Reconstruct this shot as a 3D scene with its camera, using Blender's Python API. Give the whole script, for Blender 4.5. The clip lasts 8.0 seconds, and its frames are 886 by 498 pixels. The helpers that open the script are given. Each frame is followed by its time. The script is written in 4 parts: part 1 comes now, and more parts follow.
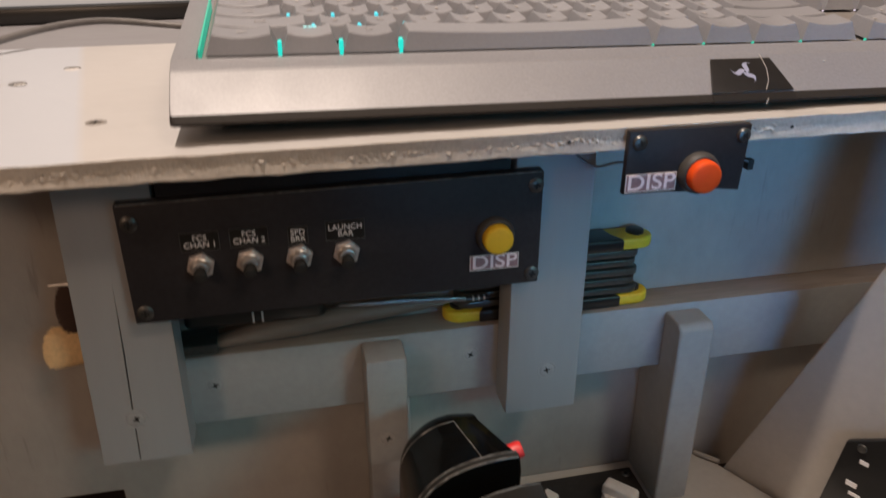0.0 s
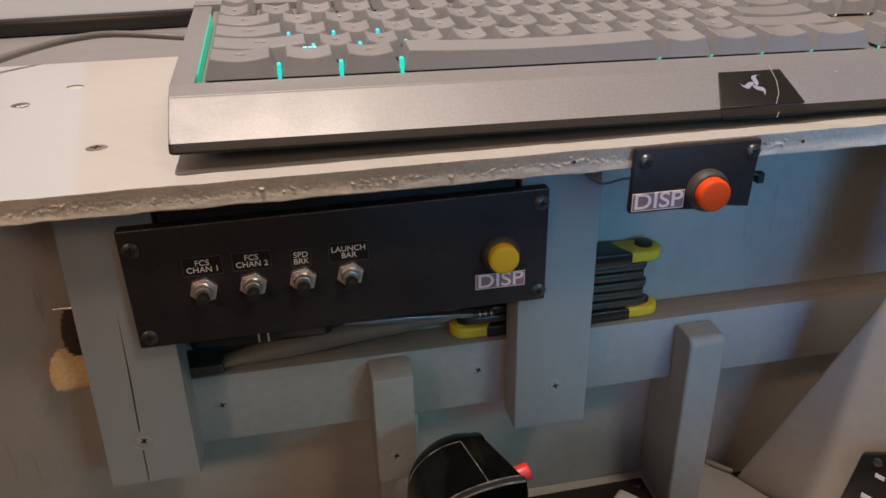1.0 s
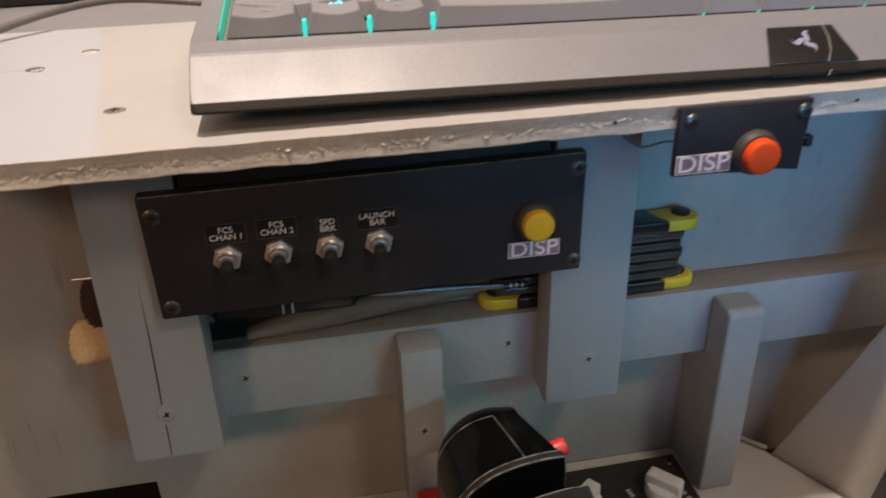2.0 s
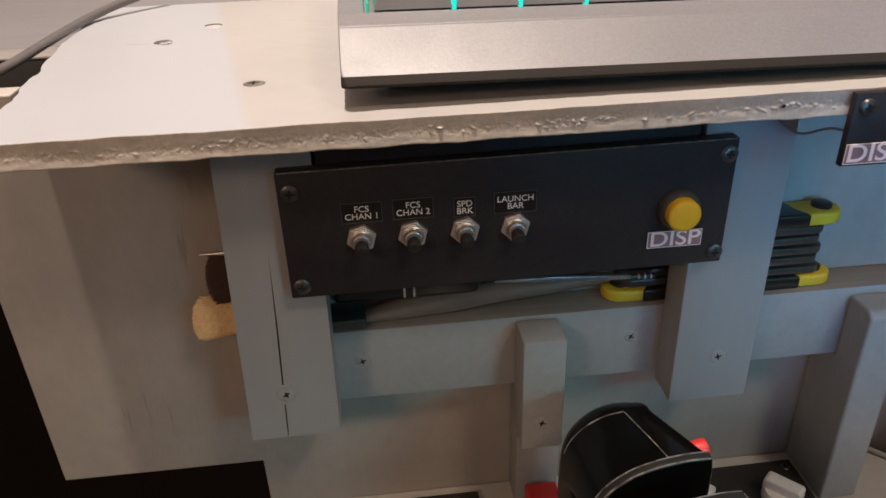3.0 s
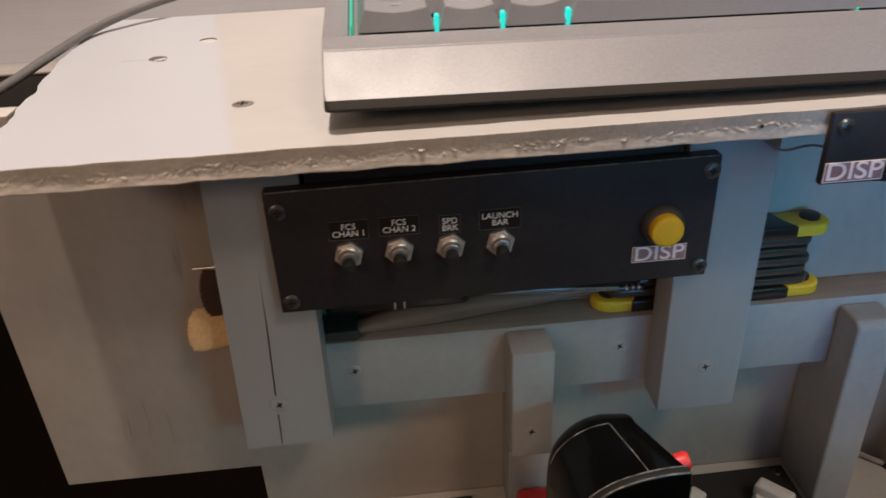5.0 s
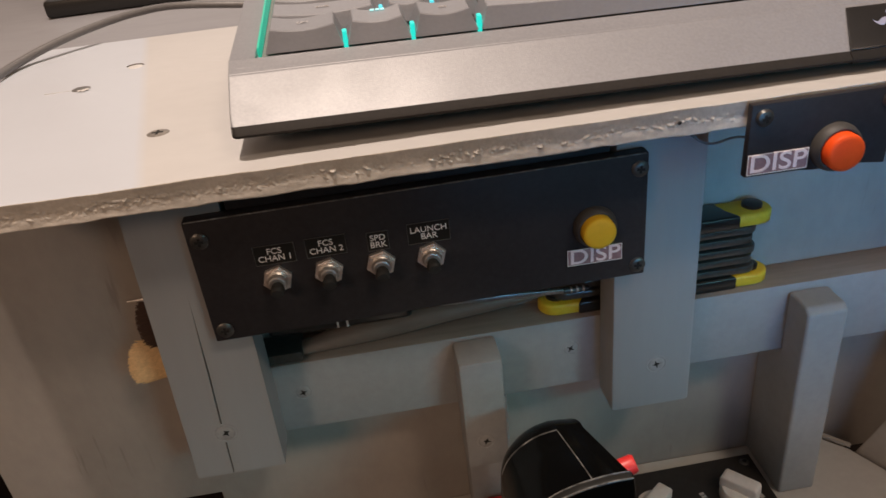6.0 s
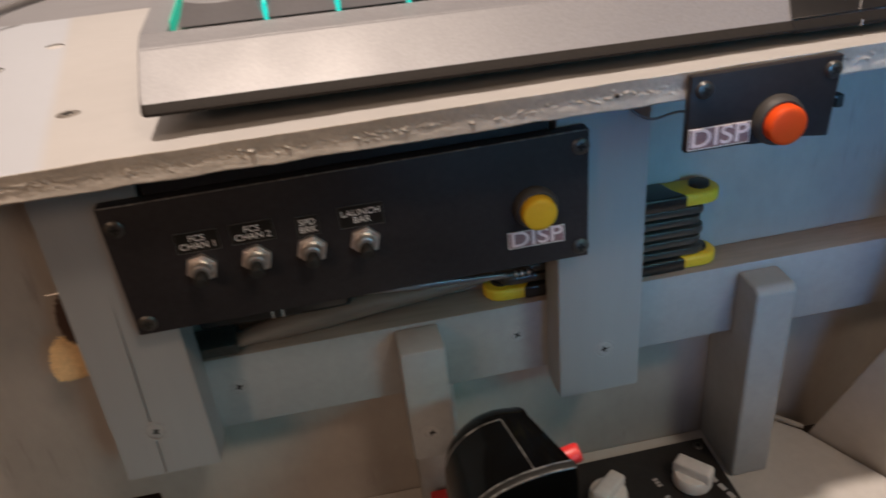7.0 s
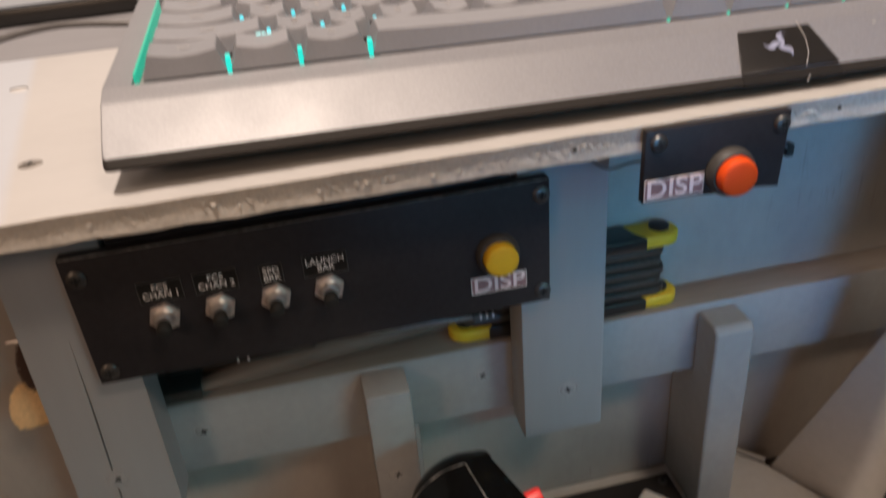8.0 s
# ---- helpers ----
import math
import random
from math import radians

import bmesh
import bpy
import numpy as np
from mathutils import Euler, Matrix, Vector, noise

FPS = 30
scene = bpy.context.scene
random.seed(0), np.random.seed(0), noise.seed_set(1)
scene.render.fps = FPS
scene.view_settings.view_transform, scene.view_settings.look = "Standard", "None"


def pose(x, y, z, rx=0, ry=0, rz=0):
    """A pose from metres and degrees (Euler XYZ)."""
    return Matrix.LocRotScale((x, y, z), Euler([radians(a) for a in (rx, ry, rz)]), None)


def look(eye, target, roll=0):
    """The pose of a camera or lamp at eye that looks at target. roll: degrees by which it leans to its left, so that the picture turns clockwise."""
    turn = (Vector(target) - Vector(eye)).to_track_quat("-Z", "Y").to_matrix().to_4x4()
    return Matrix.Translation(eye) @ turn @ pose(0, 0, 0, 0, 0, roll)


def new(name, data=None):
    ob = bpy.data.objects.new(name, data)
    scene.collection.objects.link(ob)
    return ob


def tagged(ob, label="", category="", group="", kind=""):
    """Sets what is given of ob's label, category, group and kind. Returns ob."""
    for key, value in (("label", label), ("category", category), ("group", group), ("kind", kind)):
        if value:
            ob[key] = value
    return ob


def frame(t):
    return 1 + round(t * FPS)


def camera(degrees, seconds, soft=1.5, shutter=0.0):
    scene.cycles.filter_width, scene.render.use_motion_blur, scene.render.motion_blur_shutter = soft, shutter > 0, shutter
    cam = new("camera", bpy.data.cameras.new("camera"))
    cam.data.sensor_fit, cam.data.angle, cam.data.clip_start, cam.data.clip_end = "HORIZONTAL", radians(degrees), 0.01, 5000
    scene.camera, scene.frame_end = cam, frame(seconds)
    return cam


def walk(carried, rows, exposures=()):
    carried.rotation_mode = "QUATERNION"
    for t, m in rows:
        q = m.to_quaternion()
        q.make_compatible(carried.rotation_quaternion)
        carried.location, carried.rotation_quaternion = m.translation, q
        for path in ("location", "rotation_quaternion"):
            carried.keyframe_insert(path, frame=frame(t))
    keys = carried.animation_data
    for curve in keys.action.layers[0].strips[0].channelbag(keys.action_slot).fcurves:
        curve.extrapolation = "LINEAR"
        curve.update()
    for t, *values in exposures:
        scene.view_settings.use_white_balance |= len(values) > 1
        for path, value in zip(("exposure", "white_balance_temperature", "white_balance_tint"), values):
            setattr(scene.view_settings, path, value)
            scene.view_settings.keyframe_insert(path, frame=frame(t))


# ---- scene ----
cam = camera(60.3, 8.0, shutter=0.8)
PATH = [
    (0, (0.014, -0.016, 0.837), (0.39, 1.746, -0.032), -0.0),
    (0.2, (0.018, -0.011, 0.847), (0.37, 1.744, -0.046), -0.9),
    (0.5, (0.02, -0.009, 0.849), (0.361, 1.75, -0.041), -1.0),
    (0.6, (0.017, -0.009, 0.849), (0.372, 1.745, -0.043), -0.9),
    (1, (0.02, -0.008, 0.847), (0.356, 1.749, -0.047), -1.2),
    (1.2, (0.021, -0.009, 0.849), (0.348, 1.749, -0.047), -1.4),
    (2.3, (0.006, 0.01, 0.832), (0.284, 1.744, -0.124), -2.0),
    (2.5, (-0.001, 0.013, 0.831), (0.24, 1.751, -0.129), -2.1),
    (2.7, (-0.009, 0.013, 0.831), (0.176, 1.766, -0.114), -2.4),
    (3, (-0.018, 0.017, 0.831), (0.147, 1.762, -0.132), -2.0),
    (3.5, (-0.017, 0.018, 0.828), (0.137, 1.758, -0.146), -1.8),
    (4, (-0.016, 0.017, 0.829), (0.129, 1.757, -0.146), -1.7),
    (4.2, (-0.016, 0.017, 0.831), (0.126, 1.756, -0.146), -1.6),
    (5.3, (0.004, 0.016, 0.845), (0.126, 1.752, -0.141), -4.0),
    (5.5, (0.013, 0.018, 0.846), (0.139, 1.757, -0.133), -5.2),
    (6, (0.019, 0.021, 0.844), (0.157, 1.751, -0.15), -6.4),
    (6.5, (0.024, 0.022, 0.844), (0.189, 1.743, -0.161), -6.7),
    (6.6, (0.023, 0.023, 0.84), (0.194, 1.744, -0.164), -6.7),
    (7, (0.032, 0.029, 0.834), (0.246, 1.735, -0.188), -6.1),
    (7.4, (0.04, 0.03, 0.828), (0.301, 1.721, -0.207), -5.3),
    (7.5, (0.039, 0.029, 0.828), (0.305, 1.72, -0.205), -5.5),
    (7.7, (0.04, 0.025, 0.837), (0.302, 1.72, -0.191), -5.4),
    (7.9, (0.038, 0.029, 0.842), (0.319, 1.738, -0.168), -5.2),
    (8, (0.037, 0.03, 0.844), (0.327, 1.748, -0.138), -5.1),
]
EXPOSURES = [(0, -0.04, 6500, 10), (0.6, -0.07, 6500, 10), (1.2, -0.08, 6500, 10), (2.5, 0.14, 6430, 10), (3.0, 0.14, 6380, 10), (3.5, 0.16, 6250, 10), (4.2, 0.17, 6250, 10), (5.4, -0.03, 6450, 10), (6.5, -0.02, 6500, 10),
             (7.0, -0.05, 6500, 10), (7.6, 0.08, 6500, 10), (8, 0.07, 6500, 10)]
walk(cam, [(t, look(eye, target, roll)) for t, eye, target, roll in PATH], EXPOSURES)

# ---- light ----
world = bpy.data.worlds.new("world")
world.use_nodes = True
scene.world = world
bg = world.node_tree.nodes["Background"]
bg.inputs["Color"].default_value = (0.5, 0.6, 0.8, 1)
bg.inputs["Strength"].default_value = 0.1


def lamp(name, eye, target, watts, colour, size, size_y=None):
    data = bpy.data.lights.new(name, "AREA")
    data.energy, data.color, data.size = watts, colour, size
    if size_y:
        data.shape, data.size_y = "RECTANGLE", size_y
    else:
        data.shape = "DISK"
    ob = new(name, data)
    ob.matrix_world = look(eye, target)
    return ob


LAMP_X, LAMP_Y = -0.11, 0.16
lamp("ceiling_lamp_light", (LAMP_X, LAMP_Y, 2.36), (LAMP_X, LAMP_Y + 0.001, 0), 31, (1.0, 0.817, 0.69), 0.07)
# blue and teal fill, added out of view to tint the console
blue_fill_light = lamp("blue_fill_light", (0.26, -0.305, 0.715), (0.258, 0.32, 0.692), 0.064, (0.12, 0.47, 0.95), 0.22, 0.066)
blue_fill_light.data.spread = radians(31)
teal_fill_light = lamp("teal_fill_light", (0.40, -0.300, 0.890), (0.046, 0.31, 0.592), 0.034, (0.20, 0.68, 0.80), 0.30, 0.066)
teal_fill_light.data.spread = radians(25)
LAMP2_X, LAMP2_Y = 0.72, -0.75
lamp("second_ceiling_light", (LAMP2_X, LAMP2_Y, 2.36), (0.1, 0.3, 0.65), 12.8, (1.0, 0.75, 0.56), 0.40)
# warm fill added out of view, narrowed onto the left of the console
left_fill = lamp("left_fill_light", (-0.62, -0.48, 1.18), (-0.17, 0.32, 0.63), 0.225, (1.0, 0.67, 0.46), 0.20)
left_fill.data.spread = radians(60)


# ---- materials ----
def material(name, colour, rough=0.5, metal=0.0, grain=0.0, grain_scale=300.0, blotch=0.0, blotch_scale=12.0,
             bump=0.0, bump_scale=600.0, rough_var=0.0, emit=None, strength=0.0, coat=0.0, spec=0.5, spread=0.0, stretch=(1, 1, 1)):
    m = bpy.data.materials.new(name)
    m.use_nodes = True
    t = m.node_tree
    n, l = t.nodes, t.links
    p = n["Principled BSDF"]
    p.inputs["Roughness"].default_value = rough
    p.inputs["Metallic"].default_value = metal
    p.inputs["Coat Weight"].default_value = coat
    p.inputs["Specular IOR Level"].default_value = spec
    p.inputs["Base Color"].default_value = (*colour, 1)
    if emit:
        p.inputs["Emission Color"].default_value = (*emit, 1)
        p.inputs["Emission Strength"].default_value = strength
    co = n.new("ShaderNodeTexCoord")
    mp = n.new("ShaderNodeMapping")
    mp.inputs["Scale"].default_value = stretch
    l.new(co.outputs["Object"], mp.inputs["Vector"])

    def tex(scale, detail=5.0, roughness=0.6):
        x = n.new("ShaderNodeTexNoise")
        x.inputs["Scale"].default_value = scale
        x.inputs["Detail"].default_value = detail
        x.inputs["Roughness"].default_value = roughness
        l.new(mp.outputs["Vector"], x.inputs["Vector"])
        return x.outputs["Fac"]

    def ramp(fac, lo, hi):
        r = n.new("ShaderNodeMapRange")
        r.inputs["From Min"].default_value, r.inputs["From Max"].default_value = 0.3, 0.7
        r.inputs["To Min"].default_value, r.inputs["To Max"].default_value = lo, hi
        l.new(fac, r.inputs["Value"])
        return r.outputs["Result"]

    value = None
    for amount, scale in ((grain, grain_scale), (blotch, blotch_scale)):
        if amount:
            v = ramp(tex(scale), 1 - amount, 1 + amount)
            if value is None:
                value = v
            else:
                k = n.new("ShaderNodeMath")
                k.operation = "MULTIPLY"
                l.new(value, k.inputs[0]), l.new(v, k.inputs[1])
                value = k.outputs[0]
    if spread:
        oi = n.new("ShaderNodeObjectInfo")
        r = n.new("ShaderNodeMapRange")
        r.inputs["To Min"].default_value, r.inputs["To Max"].default_value = 1 - spread, 1 + spread
        l.new(oi.outputs["Random"], r.inputs["Value"])
        if value is None:
            value = r.outputs["Result"]
        else:
            k = n.new("ShaderNodeMath")
            k.operation = "MULTIPLY"
            l.new(value, k.inputs[0]), l.new(r.outputs["Result"], k.inputs[1])
            value = k.outputs[0]
    if value is not None:
        h = n.new("ShaderNodeHueSaturation")
        h.inputs["Color"].default_value = (*colour, 1)
        l.new(value, h.inputs["Value"])
        l.new(h.outputs["Color"], p.inputs["Base Color"])
    if rough_var:
        l.new(ramp(tex(blotch_scale * 3), rough - rough_var, rough + rough_var), p.inputs["Roughness"])
    if bump:
        b = n.new("ShaderNodeBump")
        b.inputs["Strength"].default_value = 1.0
        b.inputs["Distance"].default_value = bump
        l.new(tex(bump_scale, 6.0, 0.65), b.inputs["Height"])
        l.new(b.outputs["Normal"], p.inputs["Normal"])
    return m


GREY_PAINT = material("grey_paint", (0.330, 0.342, 0.352), 0.55, grain=0.05, grain_scale=220, blotch=0.07, blotch_scale=14,
                      bump=0.00012, bump_scale=420, rough_var=0.1)
GRAIN_PAINT = material("grey_paint_over_wood_grain", (0.330, 0.340, 0.350), 0.55, grain=0.02, grain_scale=160, blotch=0.08,
                       blotch_scale=16, bump=0.00007, bump_scale=150, rough_var=0.1, stretch=(1, 1, 0.12))
BOARD_PAINT = material("grey_paint_on_scratched_board", (0.365, 0.340, 0.315), 0.55, grain=0.04, grain_scale=160, blotch=0.08,
                       blotch_scale=26, bump=0.00003, bump_scale=220, rough_var=0.08, stretch=(1, 1, 0.6))
OFF_WHITE = material("off_white_board_paint", (0.455, 0.428, 0.392), 0.5, grain=0.04, grain_scale=180, blotch=0.08, blotch_scale=14,
                     bump=0.0001, bump_scale=300, rough_var=0.1)
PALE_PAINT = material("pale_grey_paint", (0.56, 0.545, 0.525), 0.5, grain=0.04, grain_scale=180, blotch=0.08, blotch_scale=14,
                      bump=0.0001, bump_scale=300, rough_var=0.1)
TOP_PAINT = material("table_top_paint", (0.52, 0.512, 0.505), 0.42, grain=0.02, grain_scale=120, blotch=0.04, blotch_scale=9,
                     bump=0.000012, bump_scale=160, rough_var=0.06, stretch=(0.6, 1, 1))
EDGE_PAINT = material("rough_painted_edge", (0.555, 0.515, 0.465), 0.40, grain=0.10, grain_scale=500, blotch=0.16, blotch_scale=45,
                      bump=0.00014, bump_scale=520, rough_var=0.12)
BLACK_PLATE = material("black_plate", (0.0285, 0.0262, 0.0295), 0.45, spec=0.22, grain=0.15, grain_scale=400, blotch=0.2, blotch_scale=30,
                       bump=0.00003, bump_scale=900, rough_var=0.08)
BLACK_SATIN = material("satin_black_panel", (0.030, 0.026, 0.024), 0.42, spec=0.4, grain=0.15, grain_scale=400, blotch=0.2, blotch_scale=30, bump=0.00003, bump_scale=900, rough_var=0.08)
BLACK_PLASTIC = material("black_plastic", (0.014, 0.014, 0.014), 0.3, grain=0.1, grain_scale=500, bump=0.00002, bump_scale=1500)
GLOSS_BLACK = material("gloss_black_plastic", (0.003, 0.003, 0.003), 0.14, spec=0.12, blotch=0.2, blotch_scale=40, rough_var=0.05)
# pale colour that paints in the highlight along black edges
EDGE_GLINT = material("pale_edge_glint", (0.13, 0.125, 0.12), 0.30, grain=0.7, grain_scale=350, blotch=0.8, blotch_scale=140)
COLLAR_SATIN = material("satin_collar", (0.016, 0.0155, 0.0145), 0.33, grain=0.15, grain_scale=300, blotch=0.2, blotch_scale=60)
WIRE = material("dark_wire", (0.14, 0.17, 0.19), 0.5, grain=0.1, grain_scale=300)
MATT_BLACK = material("matt_black_rubber", (0.02, 0.02, 0.02), 0.7, grain=0.15, grain_scale=400)
BEZEL = material("black_bezel", (0.055, 0.051, 0.047), 0.55, grain=0.1, grain_scale=400)
KB_SHELL = material("keyboard_shell", (0.228, 0.233, 0.256), 0.44, spec=1.0, grain=0.10, grain_scale=900, bump=0.00008, bump_scale=1900, rough_var=0.05)
KB_LIP = material("dark_keyboard_lip", (0.024, 0.021, 0.019), 0.7, spec=0.2, grain=0.1, grain_scale=600)
KEYCAP = material("keycap_plastic", (0.262, 0.271, 0.300), 0.42, grain=0.05, grain_scale=700, bump=0.00003, bump_scale=1500, spread=0.08)
KEY_WELL = material("key_well", (0.22, 0.21, 0.20), 0.5, grain=0.1)
LEGEND = material("key_legend", (0.50, 0.48, 0.47), 0.5)
STEEL = material("zinc_steel", (0.74, 0.71, 0.69), 0.42, 0.95, grain=0.1, grain_scale=600, blotch=0.1, blotch_scale=80)
NUT_STEEL = material("nickel_nut", (0.80, 0.74, 0.71), 0.46, 0.9, grain=0.12, grain_scale=500, blotch=0.12, blotch_scale=90)
SCREW_BLACK = material("black_screw", (0.10, 0.098, 0.095), 0.36, 0.7, grain=0.2, grain_scale=500)
DULL_STEEL = material("dull_steel", (0.40, 0.39, 0.38), 0.34, 0.9, grain=0.2, grain_scale=300, blotch=0.25, blotch_scale=60)
SCREW_PAINTED = material("painted_screw", (0.335, 0.343, 0.350), 0.5, 0.0, grain=0.15, grain_scale=500, bump=0.0001)
SCREW_WHITE = material("painted_white_screw", (0.64, 0.63, 0.62), 0.45, grain=0.1, grain_scale=500, bump=0.0002)
SCREW_BARE = material("worn_screw", (0.26, 0.235, 0.21), 0.5, 0.5, grain=0.3, grain_scale=500)
SCREW_DULL = material("dull_screw", (0.15, 0.145, 0.14), 0.5, 0.2, grain=0.25, grain_scale=700, blotch=0.25, blotch_scale=300, bump=0.0001, bump_scale=900)
GAP_SHADE = material("gap_shade", (0.16, 0.145, 0.13), 0.7, grain=0.2)
DARK_SLOT = material("dark_recess", (0.01, 0.01, 0.01), 0.8)
RED_CAP = material("red_cap", (0.84, 0.085, 0.012), 0.5, spec=0.2, grain=0.04, grain_scale=300)
YELLOW_CAP = material("yellow_cap", (0.80, 0.47, 0.025), 0.55, spec=0.3, grain=0.04, grain_scale=300)
RED_PLASTIC = material("red_plastic", (0.62, 0.03, 0.03), 0.4, grain=0.05)
MAUVE_TAG = material("mauve_tag", (0.30, 0.175, 0.185), 0.5, grain=0.15, grain_scale=500)
WHITE_INK = material("white_ink", (0.92, 0.90, 0.90), 0.5)
PINK_INK = material("pink_white_ink", (0.90, 0.76, 0.78), 0.5)
GREY_INK = material("grey_ink", (0.13, 0.13, 0.13), 0.5)
KNOB_WHITE = material("grey_white_knob", (0.84, 0.80, 0.77), 0.45, grain=0.06, grain_scale=300, blotch=0.06, blotch_scale=60)
YELLOW_GRIP = material("yellow_grip", (0.72, 0.50, 0.03), 0.45, grain=0.08, grain_scale=300)
DARK_STEEL = material("dark_hex_steel", (0.085, 0.085, 0.080), 0.32, 0.6, grain=0.15, grain_scale=500)
BRISTLE = material("tan_bristle", (0.78, 0.56, 0.30), 0.7, spread=0.2, grain=0.15, grain_scale=600)
BRISTLE_DARK = material("dark_bristle", (0.05, 0.022, 0.014), 0.7, grain=0.3, grain_scale=900, stretch=(0.1, 1, 1))
WOOD = material("brush_wood", (0.165, 0.130, 0.108), 0.5, grain=0.2, grain_scale=260, blotch=0.12, blotch_scale=60, stretch=(0.15, 1, 1))
RAIL_BROWN = material("brown_rail_top", (0.30, 0.258, 0.228), 0.6, grain=0.14, grain_scale=220, blotch=0.15, blotch_scale=30, bump=0.00005, bump_scale=300, stretch=(0.12, 1, 1))
CABLE = material("cable_rubber", (0.15, 0.145, 0.145), 0.42, grain=0.1, grain_scale=300)
DESK_GREY = material("rear_desk_laminate", (0.255, 0.255, 0.272), 0.45, grain=0.05, grain_scale=160, blotch=0.07, blotch_scale=8, stretch=(0.3, 1, 1))
DESK_BAND = material("pale_desk_edge", (0.36, 0.35, 0.345), 0.45, grain=0.05, grain_scale=160, blotch=0.06, blotch_scale=20)
SCREEN = material("pale_screen", (0.3, 0.3, 0.3), 0.25, emit=(0.62, 0.56, 0.53), strength=0.55)
# glowing faces for the two added fill-light panels
BLUE_FILL_FACE = material("blue_fill_face", (0.05, 0.08, 0.12), 0.3, emit=(0.22, 0.52, 1.0), strength=1.0)
TEAL_FILL_FACE = material("teal_fill_face", (0.05, 0.09, 0.10), 0.3, emit=(0.22, 0.66, 0.86), strength=1.0)
WALL = material("wall_paint", (0.24, 0.18, 0.13), 0.8, grain=0.03, grain_scale=60, blotch=0.04, blotch_scale=2, bump=0.0003, bump_scale=150)
CEIL = material("ceiling_paint", (0.7, 0.68, 0.65), 0.85, grain=0.03, grain_scale=60)
CARPET = material("dark_carpet", (0.022, 0.017, 0.016), 0.9, grain=0.4, grain_scale=400, blotch=0.2, blotch_scale=5)
GLOW = material("lamp_diffuser", (0.8, 0.8, 0.8), 0.5, emit=(1.0, 0.82, 0.66), strength=3)
LED_CYAN = material("cyan_led", (0.02, 0.3, 0.28), 0.3, emit=(0.02, 0.85, 0.70), strength=0.9)
LED_GREEN = material("sea_green_led", (0.02, 0.3, 0.2), 0.3, emit=(0.015, 0.62, 0.42), strength=0.85)
LED_STRIP = material("green_light_strip", (0.02, 0.3, 0.2), 0.3, emit=(0.02, 0.50, 0.33), strength=0.62)
LED_SKY = material("sky_blue_led", (0.05, 0.3, 0.4), 0.3, emit=(0.06, 0.72, 0.82), strength=0.9)
LED_ICE = material("ice_led", (0.3, 0.5, 0.5), 0.3, emit=(0.40, 0.86, 0.84), strength=0.95)
LED_PALE = material("pale_led", (0.3, 0.3, 0.3), 0.3, emit=(0.85, 0.72, 0.85), strength=0.8)
BADGE_BLACK = material("badge_black", (0.022, 0.021, 0.021), 0.28, spec=0.45, grain=0.1, grain_scale=300)
LIP_BLACK = material("lip_black", (0.020, 0.018, 0.017), 0.6, spec=0.15, grain=0.1, grain_scale=500)
BADGE_MARK = material("badge_mark", (0.28, 0.28, 0.31), 0.4, emit=(0.30, 0.38, 0.85), strength=0.18)


def paler_side(m, colour):
    """A brighter, cooler tone on the left of a straight line across the board."""
    t = m.node_tree
    n, l = t.nodes, t.links
    p = n["Principled BSDF"]
    src = p.inputs["Base Color"].links[0].from_socket
    co = n.new("ShaderNodeTexCoord")
    dot = n.new("ShaderNodeVectorMath")
    dot.operation = "DOT_PRODUCT"
    dot.inputs[1].default_value = (1.0, 0.19, 0)
    l.new(co.outputs["Object"], dot.inputs[0])
    r = n.new("ShaderNodeMapRange")
    r.inputs["From Min"].default_value, r.inputs["From Max"].default_value = -0.0105, -0.0060
    r.inputs["To Min"].default_value, r.inputs["To Max"].default_value = 0.85, 0.0
    l.new(dot.outputs["Value"], r.inputs["Value"])
    mix = n.new("ShaderNodeMix")
    mix.data_type = "RGBA"
    l.new(r.outputs["Result"], mix.inputs[0])
    l.new(src, mix.inputs[6])
    mix.inputs[7].default_value = (*colour, 1)
    l.new(mix.outputs[2], p.inputs["Base Color"])


paler_side(TOP_PAINT, (0.515, 0.555, 0.620))


def streaks(m):
    """Thin dark scratches along the grain, in a few patches."""
    t = m.node_tree
    n, l = t.nodes, t.links
    p = n["Principled BSDF"]
    src = p.inputs["Base Color"].links[0].from_socket
    co = n.new("ShaderNodeTexCoord")
    masks = []
    for scale, stretch, lo, hi in ((330, (1, 1, 0.10), 0.62, 0.72), (22, (1, 1, 0.5), 0.56, 0.68)):
        mp = n.new("ShaderNodeMapping")
        mp.inputs["Scale"].default_value = stretch
        l.new(co.outputs["Object"], mp.inputs["Vector"])
        x = n.new("ShaderNodeTexNoise")
        x.inputs["Scale"].default_value = scale
        x.inputs["Detail"].default_value = 2.0
        l.new(mp.outputs["Vector"], x.inputs["Vector"])
        r = n.new("ShaderNodeMapRange")
        r.inputs["From Min"].default_value, r.inputs["From Max"].default_value = lo, hi
        l.new(x.outputs["Fac"], r.inputs["Value"])
        masks.append(r.outputs["Result"])
    k = n.new("ShaderNodeMath")
    k.operation = "MULTIPLY"
    l.new(masks[0], k.inputs[0]), l.new(masks[1], k.inputs[1])
    k2 = n.new("ShaderNodeMath")
    k2.operation = "MULTIPLY"
    l.new(k.outputs[0], k2.inputs[0])
    k2.inputs[1].default_value = 0.28
    mix = n.new("ShaderNodeMix")
    mix.data_type = "RGBA"
    l.new(k2.outputs[0], mix.inputs[0])
    l.new(src, mix.inputs[6])
    mix.inputs[7].default_value = (0.10, 0.085, 0.07, 1)
    l.new(mix.outputs[2], p.inputs["Base Color"])


streaks(BOARD_PAINT)


